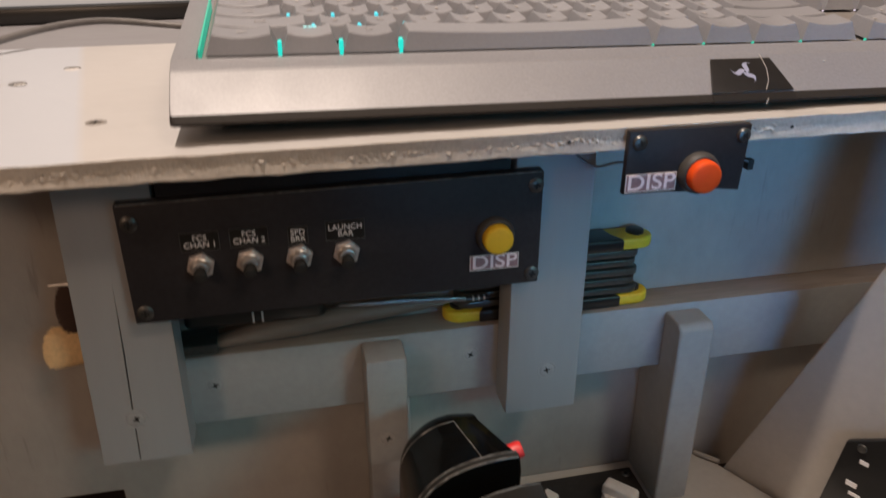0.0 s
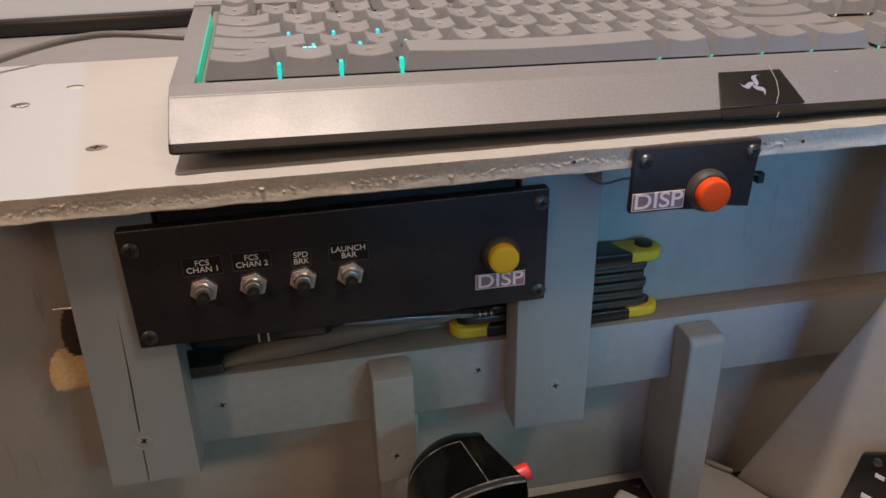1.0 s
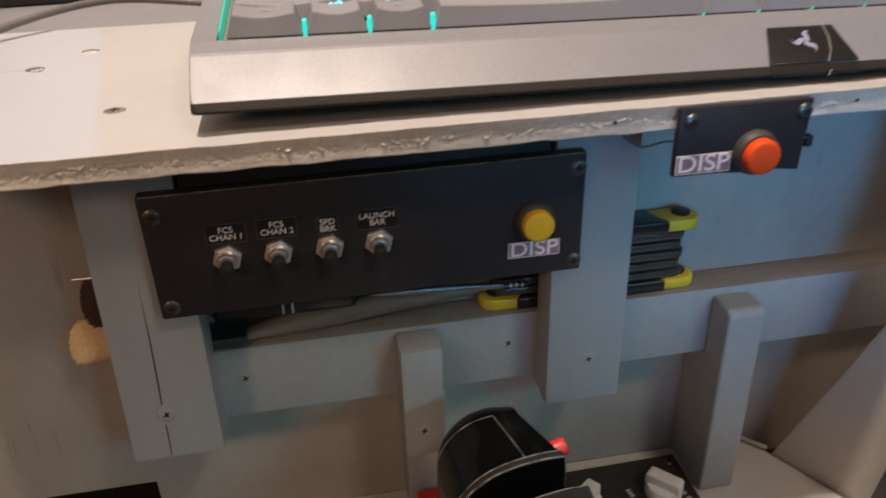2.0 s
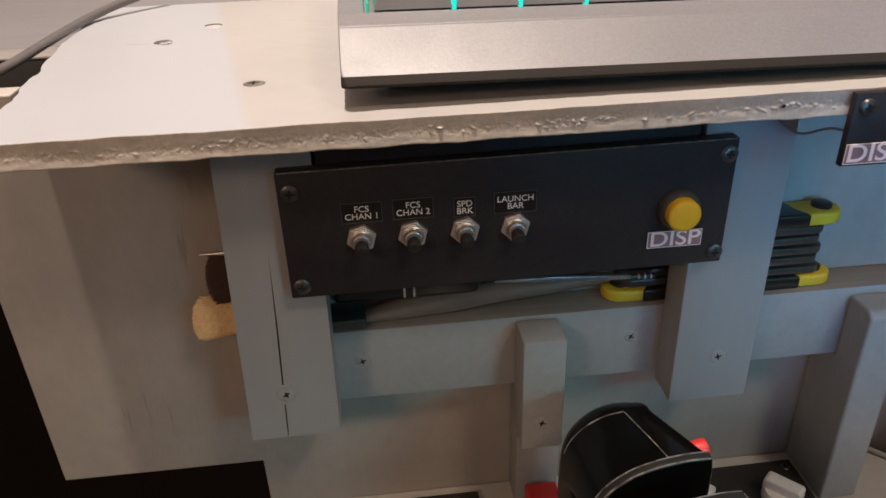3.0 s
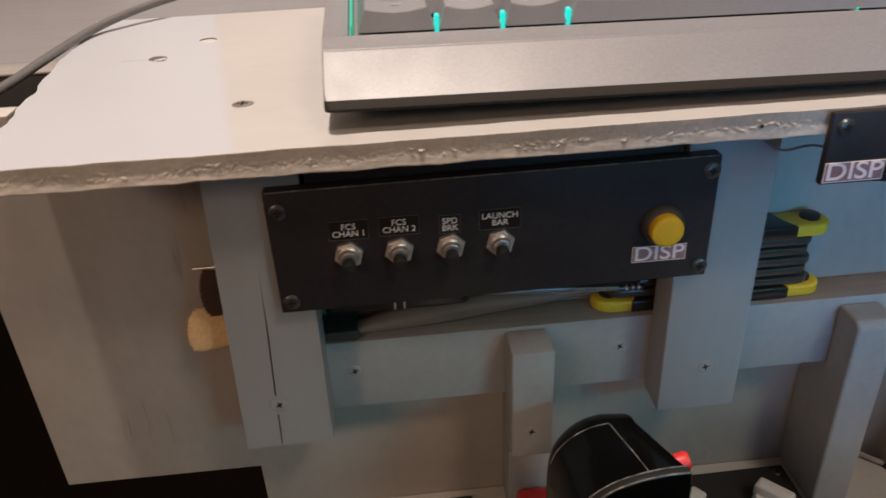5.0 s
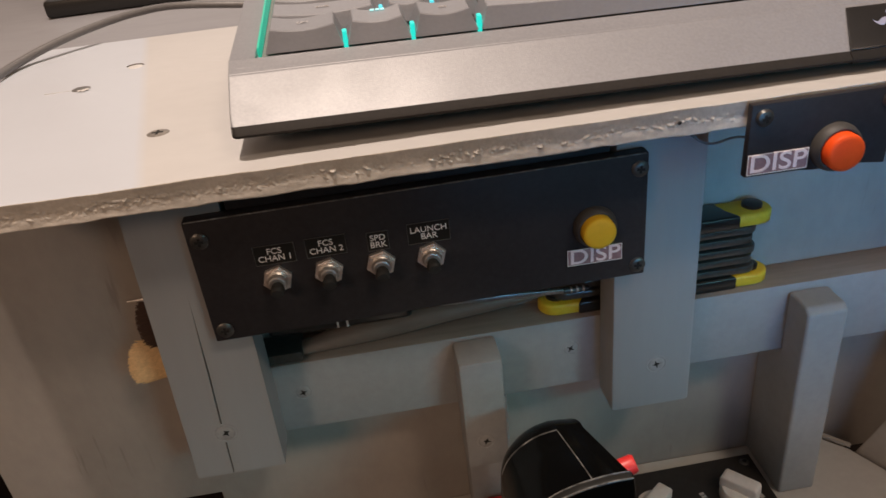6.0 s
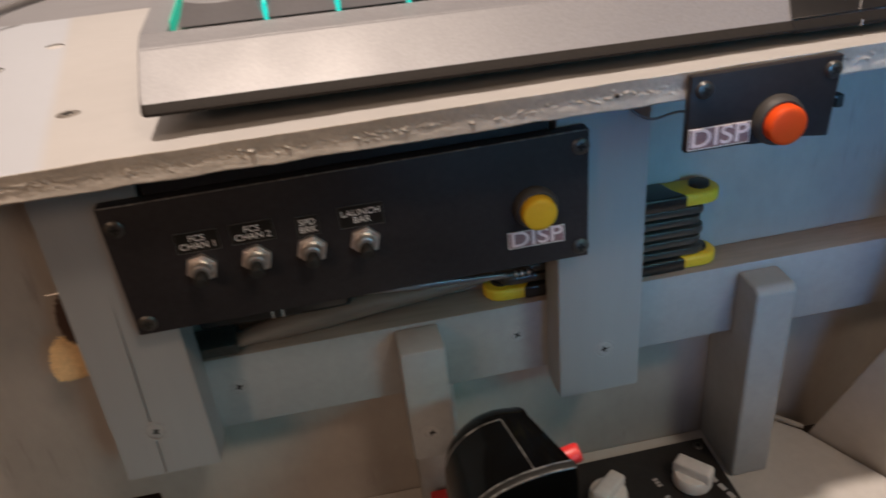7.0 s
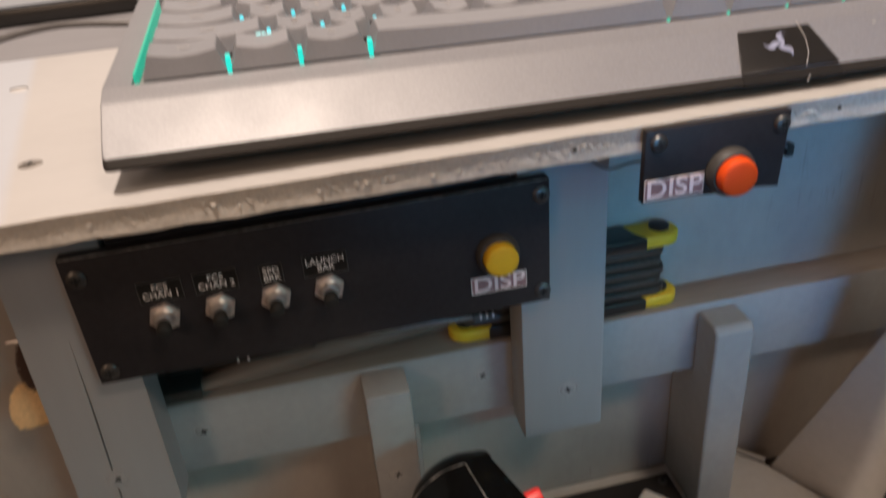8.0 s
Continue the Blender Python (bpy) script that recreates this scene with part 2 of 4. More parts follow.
# ---- mesh helpers ----
def mesh_of(name, bm, mat, smooth=False):
    bmesh.ops.recalc_face_normals(bm, faces=bm.faces[:])
    me = bpy.data.meshes.new(name)
    bm.to_mesh(me)
    bm.free()
    for m in (mat if isinstance(mat, (list, tuple)) else [mat]):
        me.materials.append(m)
    if smooth:
        for f in me.polygons:
            f.use_smooth = True
        me.set_sharp_from_angle(angle=radians(38))
    return me


def part(name, bm, mat, parent=None, label="", smooth=True, at=None):
    data = bm if isinstance(bm, bpy.types.Mesh) else mesh_of(name, bm, mat, smooth)
    ob = new(name, data)
    if parent:
        ob.parent = parent
    if at is not None:
        ob.matrix_basis = at
    if label:
        ob["label"] = label
    return ob


def thing(name, label, category, base=(0, 0, 0), group="", kind=""):
    ob = new(name)
    ob.empty_display_size = 0.02
    ob.location = base
    return tagged(ob, label, category, group, kind)


def inner(ob, parent):
    """Keep ob's world place under a parent that has been moved."""
    ob.matrix_parent_inverse = Matrix.Translation(parent.location).inverted()
    return ob


def box(x0, x1, y0, y1, z0, z1, bevel=0.0008, seg=2, bm=None):
    bm = bm or bmesh.new()
    r = bmesh.ops.create_cube(bm, size=1, matrix=Matrix.Translation(((x0 + x1) / 2, (y0 + y1) / 2, (z0 + z1) / 2))
                              @ Matrix.Diagonal((x1 - x0, y1 - y0, z1 - z0, 1)))
    if bevel:
        es = list({e for v in r["verts"] for e in v.link_edges})
        bmesh.ops.bevel(bm, geom=es, offset=bevel, segments=seg, affect="EDGES", profile=0.5)
    return bm


def prism(points, lo, hi, axis="y", bevel=0.0006, seg=2):
    """An outline in the plane across axis, drawn out from lo to hi."""
    bm = bmesh.new()

    def put(a, b, c):
        return {"y": (a, c, b), "z": (a, b, c), "x": (c, a, b)}[axis]
    vs = [bm.verts.new(put(a, b, lo)) for a, b in points]
    f = bm.faces.new(vs)
    r = bmesh.ops.extrude_face_region(bm, geom=[f])
    d = Vector(put(0, 0, hi - lo))
    for g in r["geom"]:
        if isinstance(g, bmesh.types.BMVert):
            g.co += d
    bmesh.ops.recalc_face_normals(bm, faces=bm.faces[:])
    if bevel:
        es = [e for e in bm.edges if e.is_manifold and e.calc_face_angle(0) > 0.5]
        bmesh.ops.bevel(bm, geom=es, offset=bevel, segments=seg, affect="EDGES", profile=0.5)
    return bm


def lathe(profile, n=32, m=Matrix()):
    """A profile of (radius, height) turned about z, then placed by m."""
    bm = bmesh.new()
    rings = []
    for r, h in profile:
        rings.append([bm.verts.new(m @ Vector((r * math.cos(2 * math.pi * i / n), r * math.sin(2 * math.pi * i / n), h))) for i in range(n)])
    for a, b in zip(rings, rings[1:]):
        for i in range(n):
            bm.faces.new((a[i], a[(i + 1) % n], b[(i + 1) % n], b[i]))
    bm.faces.new(rings[0][::-1])
    bm.faces.new(rings[-1])
    return bm


def facing(x, y, z, spin=0.0):
    """Local z points out of the front (towards -y), local x to the right."""
    return Matrix.Translation((x, y, z)) @ Matrix.Rotation(math.pi / 2, 4, "X") @ Matrix.Rotation(spin, 4, "Z")


def text_mesh(name, words, size, mat, depth=0.00008, bold=0.005):
    cu = bpy.data.curves.new(name, "FONT")
    cu.body, cu.size, cu.extrude = words, size, depth
    cu.align_x, cu.align_y = "CENTER", "CENTER"
    cu.space_line = 0.85
    cu.offset = size * bold
    ob = new(name, cu)
    bpy.context.view_layer.update()
    me = bpy.data.meshes.new_from_object(ob.evaluated_get(bpy.context.evaluated_depsgraph_get()))
    bpy.data.objects.remove(ob)
    bpy.data.curves.remove(cu)
    me.materials.clear()
    me.materials.append(mat)
    return me


def tube(points, radius, n=10):
    """A smooth round cord through the points."""
    bm = bmesh.new()
    pts = [Vector(p) for p in points]
    path = []
    for i in range(len(pts) - 1):
        a, b, c, d = pts[max(i - 1, 0)], pts[i], pts[i + 1], pts[min(i + 2, len(pts) - 1)]
        for k in range(8):
            s = k / 8
            path.append(0.5 * ((2 * b) + (c - a) * s + (2 * a - 5 * b + 4 * c - d) * s * s + (3 * b - a - 3 * c + d) * s ** 3))
    path.append(pts[-1])
    rings = []
    for i, p in enumerate(path):
        d = (path[min(i + 1, len(path) - 1)] - path[max(i - 1, 0)]).normalized()
        u = d.cross(Vector((0, 0, 1))).normalized()
        v = u.cross(d)
        rings.append([bm.verts.new(p + radius * (math.cos(2 * math.pi * j / n) * u + math.sin(2 * math.pi * j / n) * v)) for j in range(n)])
    for a, b in zip(rings, rings[1:]):
        for j in range(n):
            bm.faces.new((a[j], a[(j + 1) % n], b[(j + 1) % n], b[j]))
    bm.faces.new(rings[0]), bm.faces.new(rings[-1])
    return bm


def loft(sections):
    """Rings of points with the same count, joined one to the next and closed at both ends."""
    bm = bmesh.new()
    rings = [[bm.verts.new(p) for p in s] for s in sections]
    k = len(rings[0])
    for a, b in zip(rings, rings[1:]):
        for i in range(k):
            bm.faces.new((a[i], a[(i + 1) % k], b[(i + 1) % k], b[i]))
    bm.faces.new(rings[0][::-1])
    bm.faces.new(rings[-1])
    return bm


def screw_head(r, h):
    return lathe([(r * 0.98, 0), (r, h * 0.3), (r * 0.82, h * 0.8), (r * 0.45, h), (0.0002, h * 1.02)], 24)


def sunk_head(r, h):
    """A screw head pulled into soft wood and painted over: a swollen lip, a groove and the low head."""
    return lathe([(r * 1.30, 0), (r * 1.16, h * 0.55), (r * 1.06, h * 0.5), (r * 0.98, 0.00002), (r * 0.90, h * 0.6), (r * 0.5, h), (0.0002, h)], 28)


def cross_slot(r, z, w=0.00035):
    bm = box(-r, r, -w, w, z - 0.0003, z, 0)
    return box(-w, w, -r, r, z - 0.0003, z + 0.00002, 0, bm=bm)


SCREW_MESH = {}


def filled_slot(r, z):
    """What is left of a cross slot that paint has run into."""
    rnd = random.Random(int(r * 1e6))
    bm = bmesh.new()
    ring = [(r * (0.58 if i % 2 else 0.22) * rnd.uniform(0.6, 1.1), math.pi / 4 * i + 0.5) for i in range(8)]
    f = bm.faces.new([bm.verts.new((q * math.cos(a) + r * 0.08, q * math.sin(a), z)) for q, a in ring])
    low = [bm.verts.new((v.co.x, v.co.y, z - 0.0003)) for v in f.verts]
    top = list(f.verts)
    for i in range(8):
        bm.faces.new((top[i], low[i], low[(i + 1) % 8], top[(i + 1) % 8]))
    return bm


def screw(parent, m, r=0.0035, h=0.0012, mat=None, label=""):
    """A cross-head screw, standing out along local z of m."""
    mat = mat or SCREW_BLACK
    key = (r, h, mat.name)
    if key not in SCREW_MESH:
        SCREW_MESH[key] = (mesh_of("screw", (sunk_head if mat is SCREW_PAINTED else screw_head)(r, h), mat, True), mesh_of("slot", filled_slot(r, h + 0.00012) if mat in (SCREW_PAINTED, SCREW_WHITE) else cross_slot(r * 0.46, h + 0.00012, 0.00048), SCREW_WHITE if mat is SCREW_WHITE else DARK_SLOT))
    a, b = SCREW_MESH[key]
    ob = part("screw", a, None, parent, label, at=m)
    part("slot", b, None, ob)
    return ob


# ---- room ----
X0, X1, Y0, Y1, ZC = -1.1, 1.9, -1.1, 1.6, 2.4
WT = 0.12


def setting(name, bm, mat, label, category):
    return tagged(part(name, bm, mat, smooth=False), label, category, kind="structure")


setting("floor", box(X0 - WT, X1 + WT, Y0 - WT, Y1 + WT, -0.1, 0, 0), CARPET, "dark carpeted floor under the console", "floor")
setting("ceiling", box(X0 - WT, X1 + WT, Y0 - WT, Y1 + WT, ZC, ZC + 0.1, 0), CEIL, "plain pale painted ceiling above the console", "ceiling")
setting("wall_west", box(X0 - WT, X0, Y0, Y1, 0, ZC, 0), WALL, "plain painted room wall", "wall")
setting("wall_east", box(X1, X1 + WT, Y0, Y1, 0, ZC, 0), WALL, "plain painted room wall", "wall")
setting("wall_south", box(X0 - WT, X1 + WT, Y0 - WT, Y0, 0, ZC, 0), WALL, "plain painted room wall", "wall")
setting("wall_north", box(X0 - WT, X1 + WT, Y1, Y1 + WT, 0, ZC, 0), WALL, "plain painted room wall", "wall")
for lx, ly in ((LAMP_X, LAMP_Y), (LAMP2_X, LAMP2_Y)):
    cl = thing("ceiling_lamp", "round white ceiling lamp glowing warm", "lamp", (lx, ly, ZC), group="ceiling lamps")
    inner(part("base", lathe([(0.06, 0), (0.06, -0.012), (0.05, -0.016)], 32, Matrix.Translation((lx, ly, ZC))), STEEL, cl), cl)
    inner(part("diffuser", lathe([(0.048, -0.017), (0.047, -0.028), (0.036, -0.033), (0.0005, -0.034)], 32, Matrix.Translation((lx, ly, ZC))), GLOW, cl, "warm glowing diffuser"), cl)
# stand and hood added out of view to carry the warm left fill
fl = thing("fill_stand", "slim unseen stand added for the warm left fill light", "lamp", (-0.66, -0.52, 0.0))
for nm, bm, mt in (("base_plate", lathe([(0.12, 0), (0.12, 0.012), (0.015, 0.02)], 32, Matrix.Translation((-0.70, -0.56, 0))), BLACK_PLASTIC),
                   ("pole", lathe([(0.010, 0.02), (0.010, 1.16)], 16, Matrix.Translation((-0.70, -0.56, 0))), BLACK_PLASTIC),
                   ("shade", lathe([(0.03, 0), (0.11, 0.06), (0.115, 0.062), (0.035, -0.004)], 32, look((-0.645, -0.51, 1.195), (-0.12, 0.32, 0.63)) @ Matrix.Rotation(math.pi, 4, "X") @ Matrix.Translation((0, 0, -0.075))), BLACK_PLASTIC)):
    inner(part(nm, bm, mt, fl), fl)


def fill_panel(eye, target, glow, label):
    """A small added, unseen fill-light panel aimed at the console, on its own stand."""
    ob = thing("fill_panel", label, "monitor", (eye[0], eye[1] - 0.025, 0.0), group="displays before the console")
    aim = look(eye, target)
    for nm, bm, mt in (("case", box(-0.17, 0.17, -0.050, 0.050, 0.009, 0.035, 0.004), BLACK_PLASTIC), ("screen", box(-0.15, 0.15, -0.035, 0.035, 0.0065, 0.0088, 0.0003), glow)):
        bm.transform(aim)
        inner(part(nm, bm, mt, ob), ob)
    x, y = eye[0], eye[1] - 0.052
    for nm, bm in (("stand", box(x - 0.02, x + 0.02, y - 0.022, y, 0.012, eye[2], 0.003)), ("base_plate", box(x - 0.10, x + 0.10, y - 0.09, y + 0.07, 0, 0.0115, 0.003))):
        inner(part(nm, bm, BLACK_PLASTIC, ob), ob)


# both panels are added, unseen housings for the fill lights
fill_panel((0.26, -0.305, 0.715), (0.258, 0.32, 0.692), BLUE_FILL_FACE, "added blue fill-light panel on a tall stand before the console")
fill_panel((0.40, -0.300, 0.890), (0.046, 0.31, 0.592), TEAL_FILL_FACE, "added teal fill-light panel on a taller stand before the console")

# ---- console frame ----
con = thing("cockpit_console", "home-built wooden cockpit console painted grey, worn at the edges", "console")


def table_top():
    """A thin board whose front and left edges are rough, hacked and painted over."""
    bm = bmesh.new()
    top, bot, yf, yb, xl0, xl1, xr = 0.7505, 0.7412, 0.2515, 0.467, -0.1415, -0.1615, 0.62
    nx, nz = 2400, 24
    rows = []
    chips = np.zeros((nz + 1, nx + 1))
    xs = xl0 + (xr - xl0) * (np.arange(nx + 1) / nx) ** 1.25
    zs = np.linspace(top, bot, nz + 1)
    rnd = random.Random(41)
    for _ in range(2000):
        cx, cz = rnd.uniform(xl0, 0.21), rnd.gauss(0.7458, 0.0008)
        if rnd.random() > 0.10 + 2.4 * max(0.0, noise.noise((cx * 19, 2.2, 7.7)) + 0.05):
            continue
        a, b, turn = rnd.uniform(0.0005, 0.0018), rnd.uniform(0.0002, 0.0005), rnd.uniform(-0.5, 0.5)
        high = rnd.uniform(0.0001, 0.0006) if rnd.random() < 0.04 else -rnd.uniform(0.0001, 0.0005)
        high *= 0.45 if cx < 0.0 else 1.15
        i0, i1 = np.searchsorted(xs, (cx - 0.003, cx + 0.003))
        gx, gz = np.meshgrid(xs[i0:i1] - cx, zs - cz)
        u, v = gx * math.cos(turn) + gz * math.sin(turn), gz * math.cos(turn) - gx * math.sin(turn)
        chips[:, i0:i1] += high * np.clip(1.3 * (1 - (u / a) ** 2 - (v / b) ** 2), 0, 1) * (1 + 0.6 * u / a)
    chips *= np.clip(np.minimum(zs - bot - 0.0006, top - zs - 0.0004) / 0.0012, 0, 1)[:, None]
    for k in range(nz + 1):
        z = top + (bot - top) * k / nz
        row = []
        for i in range(nx + 1):
            x = xl0 + (xr - xl0) * (i / nx) ** 1.25
            rag = max(0.0, noise.noise((x * 19, 2.2, 7.7)) + 0.05)
            step = 0.50 + 0.10 * noise.fractal((x * 45, 4.4, 0.3), 0.7, 2.2, 5)
            f = k / nz
            d = 0.0005 * min(1.0, f / step) if f < step else 0.0005 - 0.0013 * (f - step)
            d += 0.00014 * noise.fractal((x * 90, z * 330, 3.1), 0.8, 2.1, 4)
            d += 0.00018 * rag * noise.fractal((x * 300, z * 760, 6.1), 0.6, 2.2, 3)
            near = math.exp(-((f - step) / 0.20) ** 2) * (0.35 + (0.4 if x < 0.0 else 1.0) * min(1.0, 2.2 * rag)) * (1.0 if x < 0.205 else 0.2)
            d += 0.0011 * near * (abs(noise.fractal((x * 620, z * 800, 9.3), 0.6, 2.1, 3)) - 0.35)
            d += chips[k][i]
            w = 1.0 if 0 < k < nz else 0.45
            zz = z + 0.00032 * ((1 - f) * noise.noise((x * 70, 0.4, 1.0)) + 1.5 * f * noise.fractal((x * 60, 8.8, 1.0), 0.9, 2.0, 3))
            row.append(bm.verts.new((x, yf + d * w, zz)))
        rows.append(row)
    for a, b in zip(rows, rows[1:]):
        for i in range(nx):
            f = bm.faces.new((a[i], a[i + 1], b[i + 1], b[i]))
            f.material_index = 1
            f.smooth = True
    back_t = [bm.verts.new((xr, yb, top)), bm.verts.new((xl1, yb, top))]
    left = []
    nl = 60
    for j in range(1, nl):
        s = j / nl
        y = yb + (yf - yb) * s
        x = xl1 + (xl0 - xl1) * s + 0.0016 * noise.fractal((y * 60, 5.5, 0), 0.9, 2.0, 4)
        left.append((bm.verts.new((x, y, top)), bm.verts.new((x + 0.001, y, bot))))
    bm.faces.new(rows[0] + back_t + [v for v, _ in left])
    back_b = [bm.verts.new((xr, yb, bot)), bm.verts.new((xl1, yb, bot))]
    bm.faces.new((rows[-1] + back_b + [v for _, v in left])[::-1])
    bm.faces.new((back_t[0], back_t[1], back_b[1], back_b[0])).material_index = 1
    bm.faces.new((rows[0][-1], back_t[0], back_b[0], *[r[-1] for r in rows[::-1]][:-1])).material_index = 1
    ring = [(back_t[1], back_b[1])] + left
    for (a, b), (c, d) in zip(ring, ring[1:]):
        bm.faces.new((a, c, d, b)).material_index = 1
    bm.faces.new((left[-1][0], *[r[0] for r in rows], left[-1][1])).material_index = 1
    return bm


ob = part("table_top", table_top(), [TOP_PAINT, EDGE_PAINT], con, "thin board with a rough chipped front edge", smooth=False)
screw(ob, Matrix.Translation((-0.0595, 0.301, 0.7502)), 0.0045, 0.0007, SCREW_BARE, "worn flat screw head")
part("screw", screw_head(0.0045, 0.0007), SCREW_DULL, ob, "dull screw head half under paint", at=Matrix.Translation((-0.1080, 0.377, 0.7502)))
screw(ob, Matrix.Translation((-0.0897, 0.405, 0.7500)), 0.0041, 0.0007, SCREW_WHITE, "screw head painted over with the board")
screw(ob, facing(0.2175, 0.2512, 0.7462), 0.0008, 0.0004, SCREW_BLACK, "small nail head")
screw(ob, facing(0.121, 0.2513, 0.7460), 0.0008, 0.0002, SCREW_DULL, "small sunken nail head")

# raised dark sliver painted in for the recess shade beside the screw
crescent = [(0.0043 * math.cos(a), 0.0043 * math.sin(a)) for a in np.linspace(0.3, 2.9, 12)] + [(0.0041 * math.cos(a), 0.0037 * math.sin(a)) for a in np.linspace(2.8, 0.4, 12)]
part("gap", prism(crescent, 0, 0.0007, "z", 0), GAP_SHADE, ob, "dark sliver added for the shade beside a sunken screw", smooth=False, at=Matrix.Translation((-0.0897, 0.405, 0.7503)))
for dx, dy, r in ((0.0004, -0.0044, 0.0009), (0.0022, -0.0040, 0.0012), (0.0036, -0.0030, 0.0010)):
    part("paint_fleck", lathe([(r, 0), (r * 0.8, 0.0003), (0.0001, 0.0004)], 12), SCREW_WHITE, ob, "white paint fleck", at=Matrix.Translation((-0.1080 + dx, 0.377 + dy, 0.7509)))
part("scratch", box(-0.1240, -0.1122, 0.3758, 0.3761, 0.7504, 0.7507, 0), SCREW_WHITE, ob, "pale scratch beside a screw", smooth=False)

# back panel with its cut-out at the lower end
part("back_panel", prism([(-0.1855, 0.548), (-0.0865, 0.548), (-0.0865, 0.500), (0.62, 0.500), (0.62, 0.7408), (-0.1855, 0.7408)],
                         0.3192, 0.3312, bevel=0.0008), BOARD_PAINT, con, smooth=False)
ear = box(-0.1855, -0.1545, 0.3192, 0.3312, 0.7410, 0.7467, 0.0006)
# top face is paler: its strong lamp light is put into the colour
for f in ear.faces:
    f.material_index = 1 if f.normal.z > 0.7 else 0
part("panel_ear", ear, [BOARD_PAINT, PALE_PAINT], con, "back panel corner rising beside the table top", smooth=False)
bm = box(-0.078, 0.60, 0.3002, 0.3190, 0.5985, 0.6365, 0.0009)
# upward faces take the browner material
for f in bm.faces:
    f.material_index = 1 if f.normal.z > 0.7 else 0
rail = part("rail", bm, [GREY_PAINT, RAIL_BROWN], con, "grey painted rail with a browner top")
for x in (-0.030, 0.096):
    screw(rail, facing(x, 0.3003, 0.620, x * 30), 0.0036, 0.0004, SCREW_PAINTED, "painted-over screw head")

post = part("post", prism([(-0.0645, 0.5965), (-0.0418, 0.5965), (-0.0402, 0.7408), (-0.0760, 0.7408), (-0.0805, 0.5965), (-0.0651, 0.5965),
                           (-0.0642, 0.622), (-0.0626, 0.655), (-0.0610, 0.690), (-0.0619, 0.655), (-0.0635, 0.622)],
                          0.2810, 0.3000, bevel=0), GRAIN_PAINT, con, "grey painted batten with a long split", smooth=False)
screw(post, facing(-0.0630, 0.2811, 0.620, 0.8), 0.0042, 0.0004, SCREW_PAINTED, "painted-over screw head")
post = part("post", box(0.1095, 0.1465, 0.2810, 0.3000, 0.5944, 0.7408, 0.0014), GRAIN_PAINT, con)
screw(post, facing(0.130, 0.2811, 0.6185, 2.1), 0.0040, 0.0004, SCREW_PAINTED, "painted-over screw head")

short = part("short_batten", box(0.0405, 0.0602, 0.2812, 0.3000, 0.5737, 0.6352, 0.0016), GREY_PAINT, con)
screw(short, facing(0.0497, 0.2813, 0.5895), 0.0037, 0.0004, SCREW_PAINTED, "painted-over screw head")
part("short_batten", box(0.0425, 0.0640, 0.2995, 0.3190, 0.5162, 0.5982, 0.001), GREY_PAINT, con)
part("upright_batten", prism([(0.2825, 0.5162), (0.3190, 0.5162), (0.3190, 0.5982), (0.2999, 0.5982), (0.2999, 0.6328), (0.2855, 0.6328), (0.2825, 0.6300)],
                             0.2014, 0.2208, "x", 0.0014, 3), GREY_PAINT, con, "grey painted batten notched over the rail", smooth=False)
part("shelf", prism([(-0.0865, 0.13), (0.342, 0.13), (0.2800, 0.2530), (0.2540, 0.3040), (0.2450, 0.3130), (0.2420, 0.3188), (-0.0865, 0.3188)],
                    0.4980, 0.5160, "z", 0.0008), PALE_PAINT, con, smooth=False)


strip = prism([(0.2430, 0.3150), (0.2545, 0.3035), (0.2558, 0.3050), (0.2450, 0.3165)], 0.5163, 0.5186, "z", 0.0005)
part("edge_strip", strip, OFF_WHITE, con, "short off-white strip at the shelf end", smooth=False)


def brace():
    """An upright board that runs forwards from the shelf, its rear edge cut on the slant."""
    p0, d = Vector((0.2543, 0.3045, 0)), Vector((0.0250, -0.0480, 0)).normalized()
    nrm = Vector((-d.y, d.x, 0))
    if nrm.x < 0:
        nrm = -nrm
    bm = bmesh.new()
    pts = [(0, 0.505), (0.125, 0.505), (0.125, 0.735), (0.0815, 0.735)]
    a = [bm.verts.new(p0 + d * s + Vector((0, 0, z)) + nrm * 0.001) for s, z in pts]
    b = [bm.verts.new(p0 + d * s + Vector((0, 0, z)) + nrm * 0.018) for s, z in pts]
    bm.faces.new(a), bm.faces.new(b[::-1])
    for i in range(4):
        j = (i + 1) % 4
        bm.faces.new((a[i], a[j], b[j], b[i]))
    bmesh.ops.bevel(bm, geom=bm.edges[:], offset=0.0008, segments=2, affect="EDGES")
    return bm


part("side_board", brace(), OFF_WHITE, con, "slanted off-white side board", smooth=False)

# ---- rear desk and what stands on it ----
part_desk = thing("rear_desk", "dark grey desk carrying the rear of the console top", "desk")
part("desk_top", box(-1.0, 1.2, 0.4270, 1.15, 0.7230, 0.7408, 0.0010), DESK_GREY, part_desk)
part("edge_strip", box(-1.0, 1.2, 0.4070, 0.4268, 0.7390, 0.7404, 0.0005), DESK_BAND, part_desk, "paler strip along the desk edge")
# black board put in where only the shaded gap below the desk shows
part("apron", box(-0.98, 1.18, 0.4072, 0.4260, 0.6600, 0.7388, 0.0005), MATT_BLACK, part_desk, "black board added for the shaded gap under the desk edge")
for x, y in ((-0.95, 0.46), (1.12, 0.46), (-0.95, 1.08), (1.12, 1.08)):
    part("leg", box(x, x + 0.045, y, y + 0.045, 0, 0.7228, 0.002), BLACK_PLASTIC, part_desk)

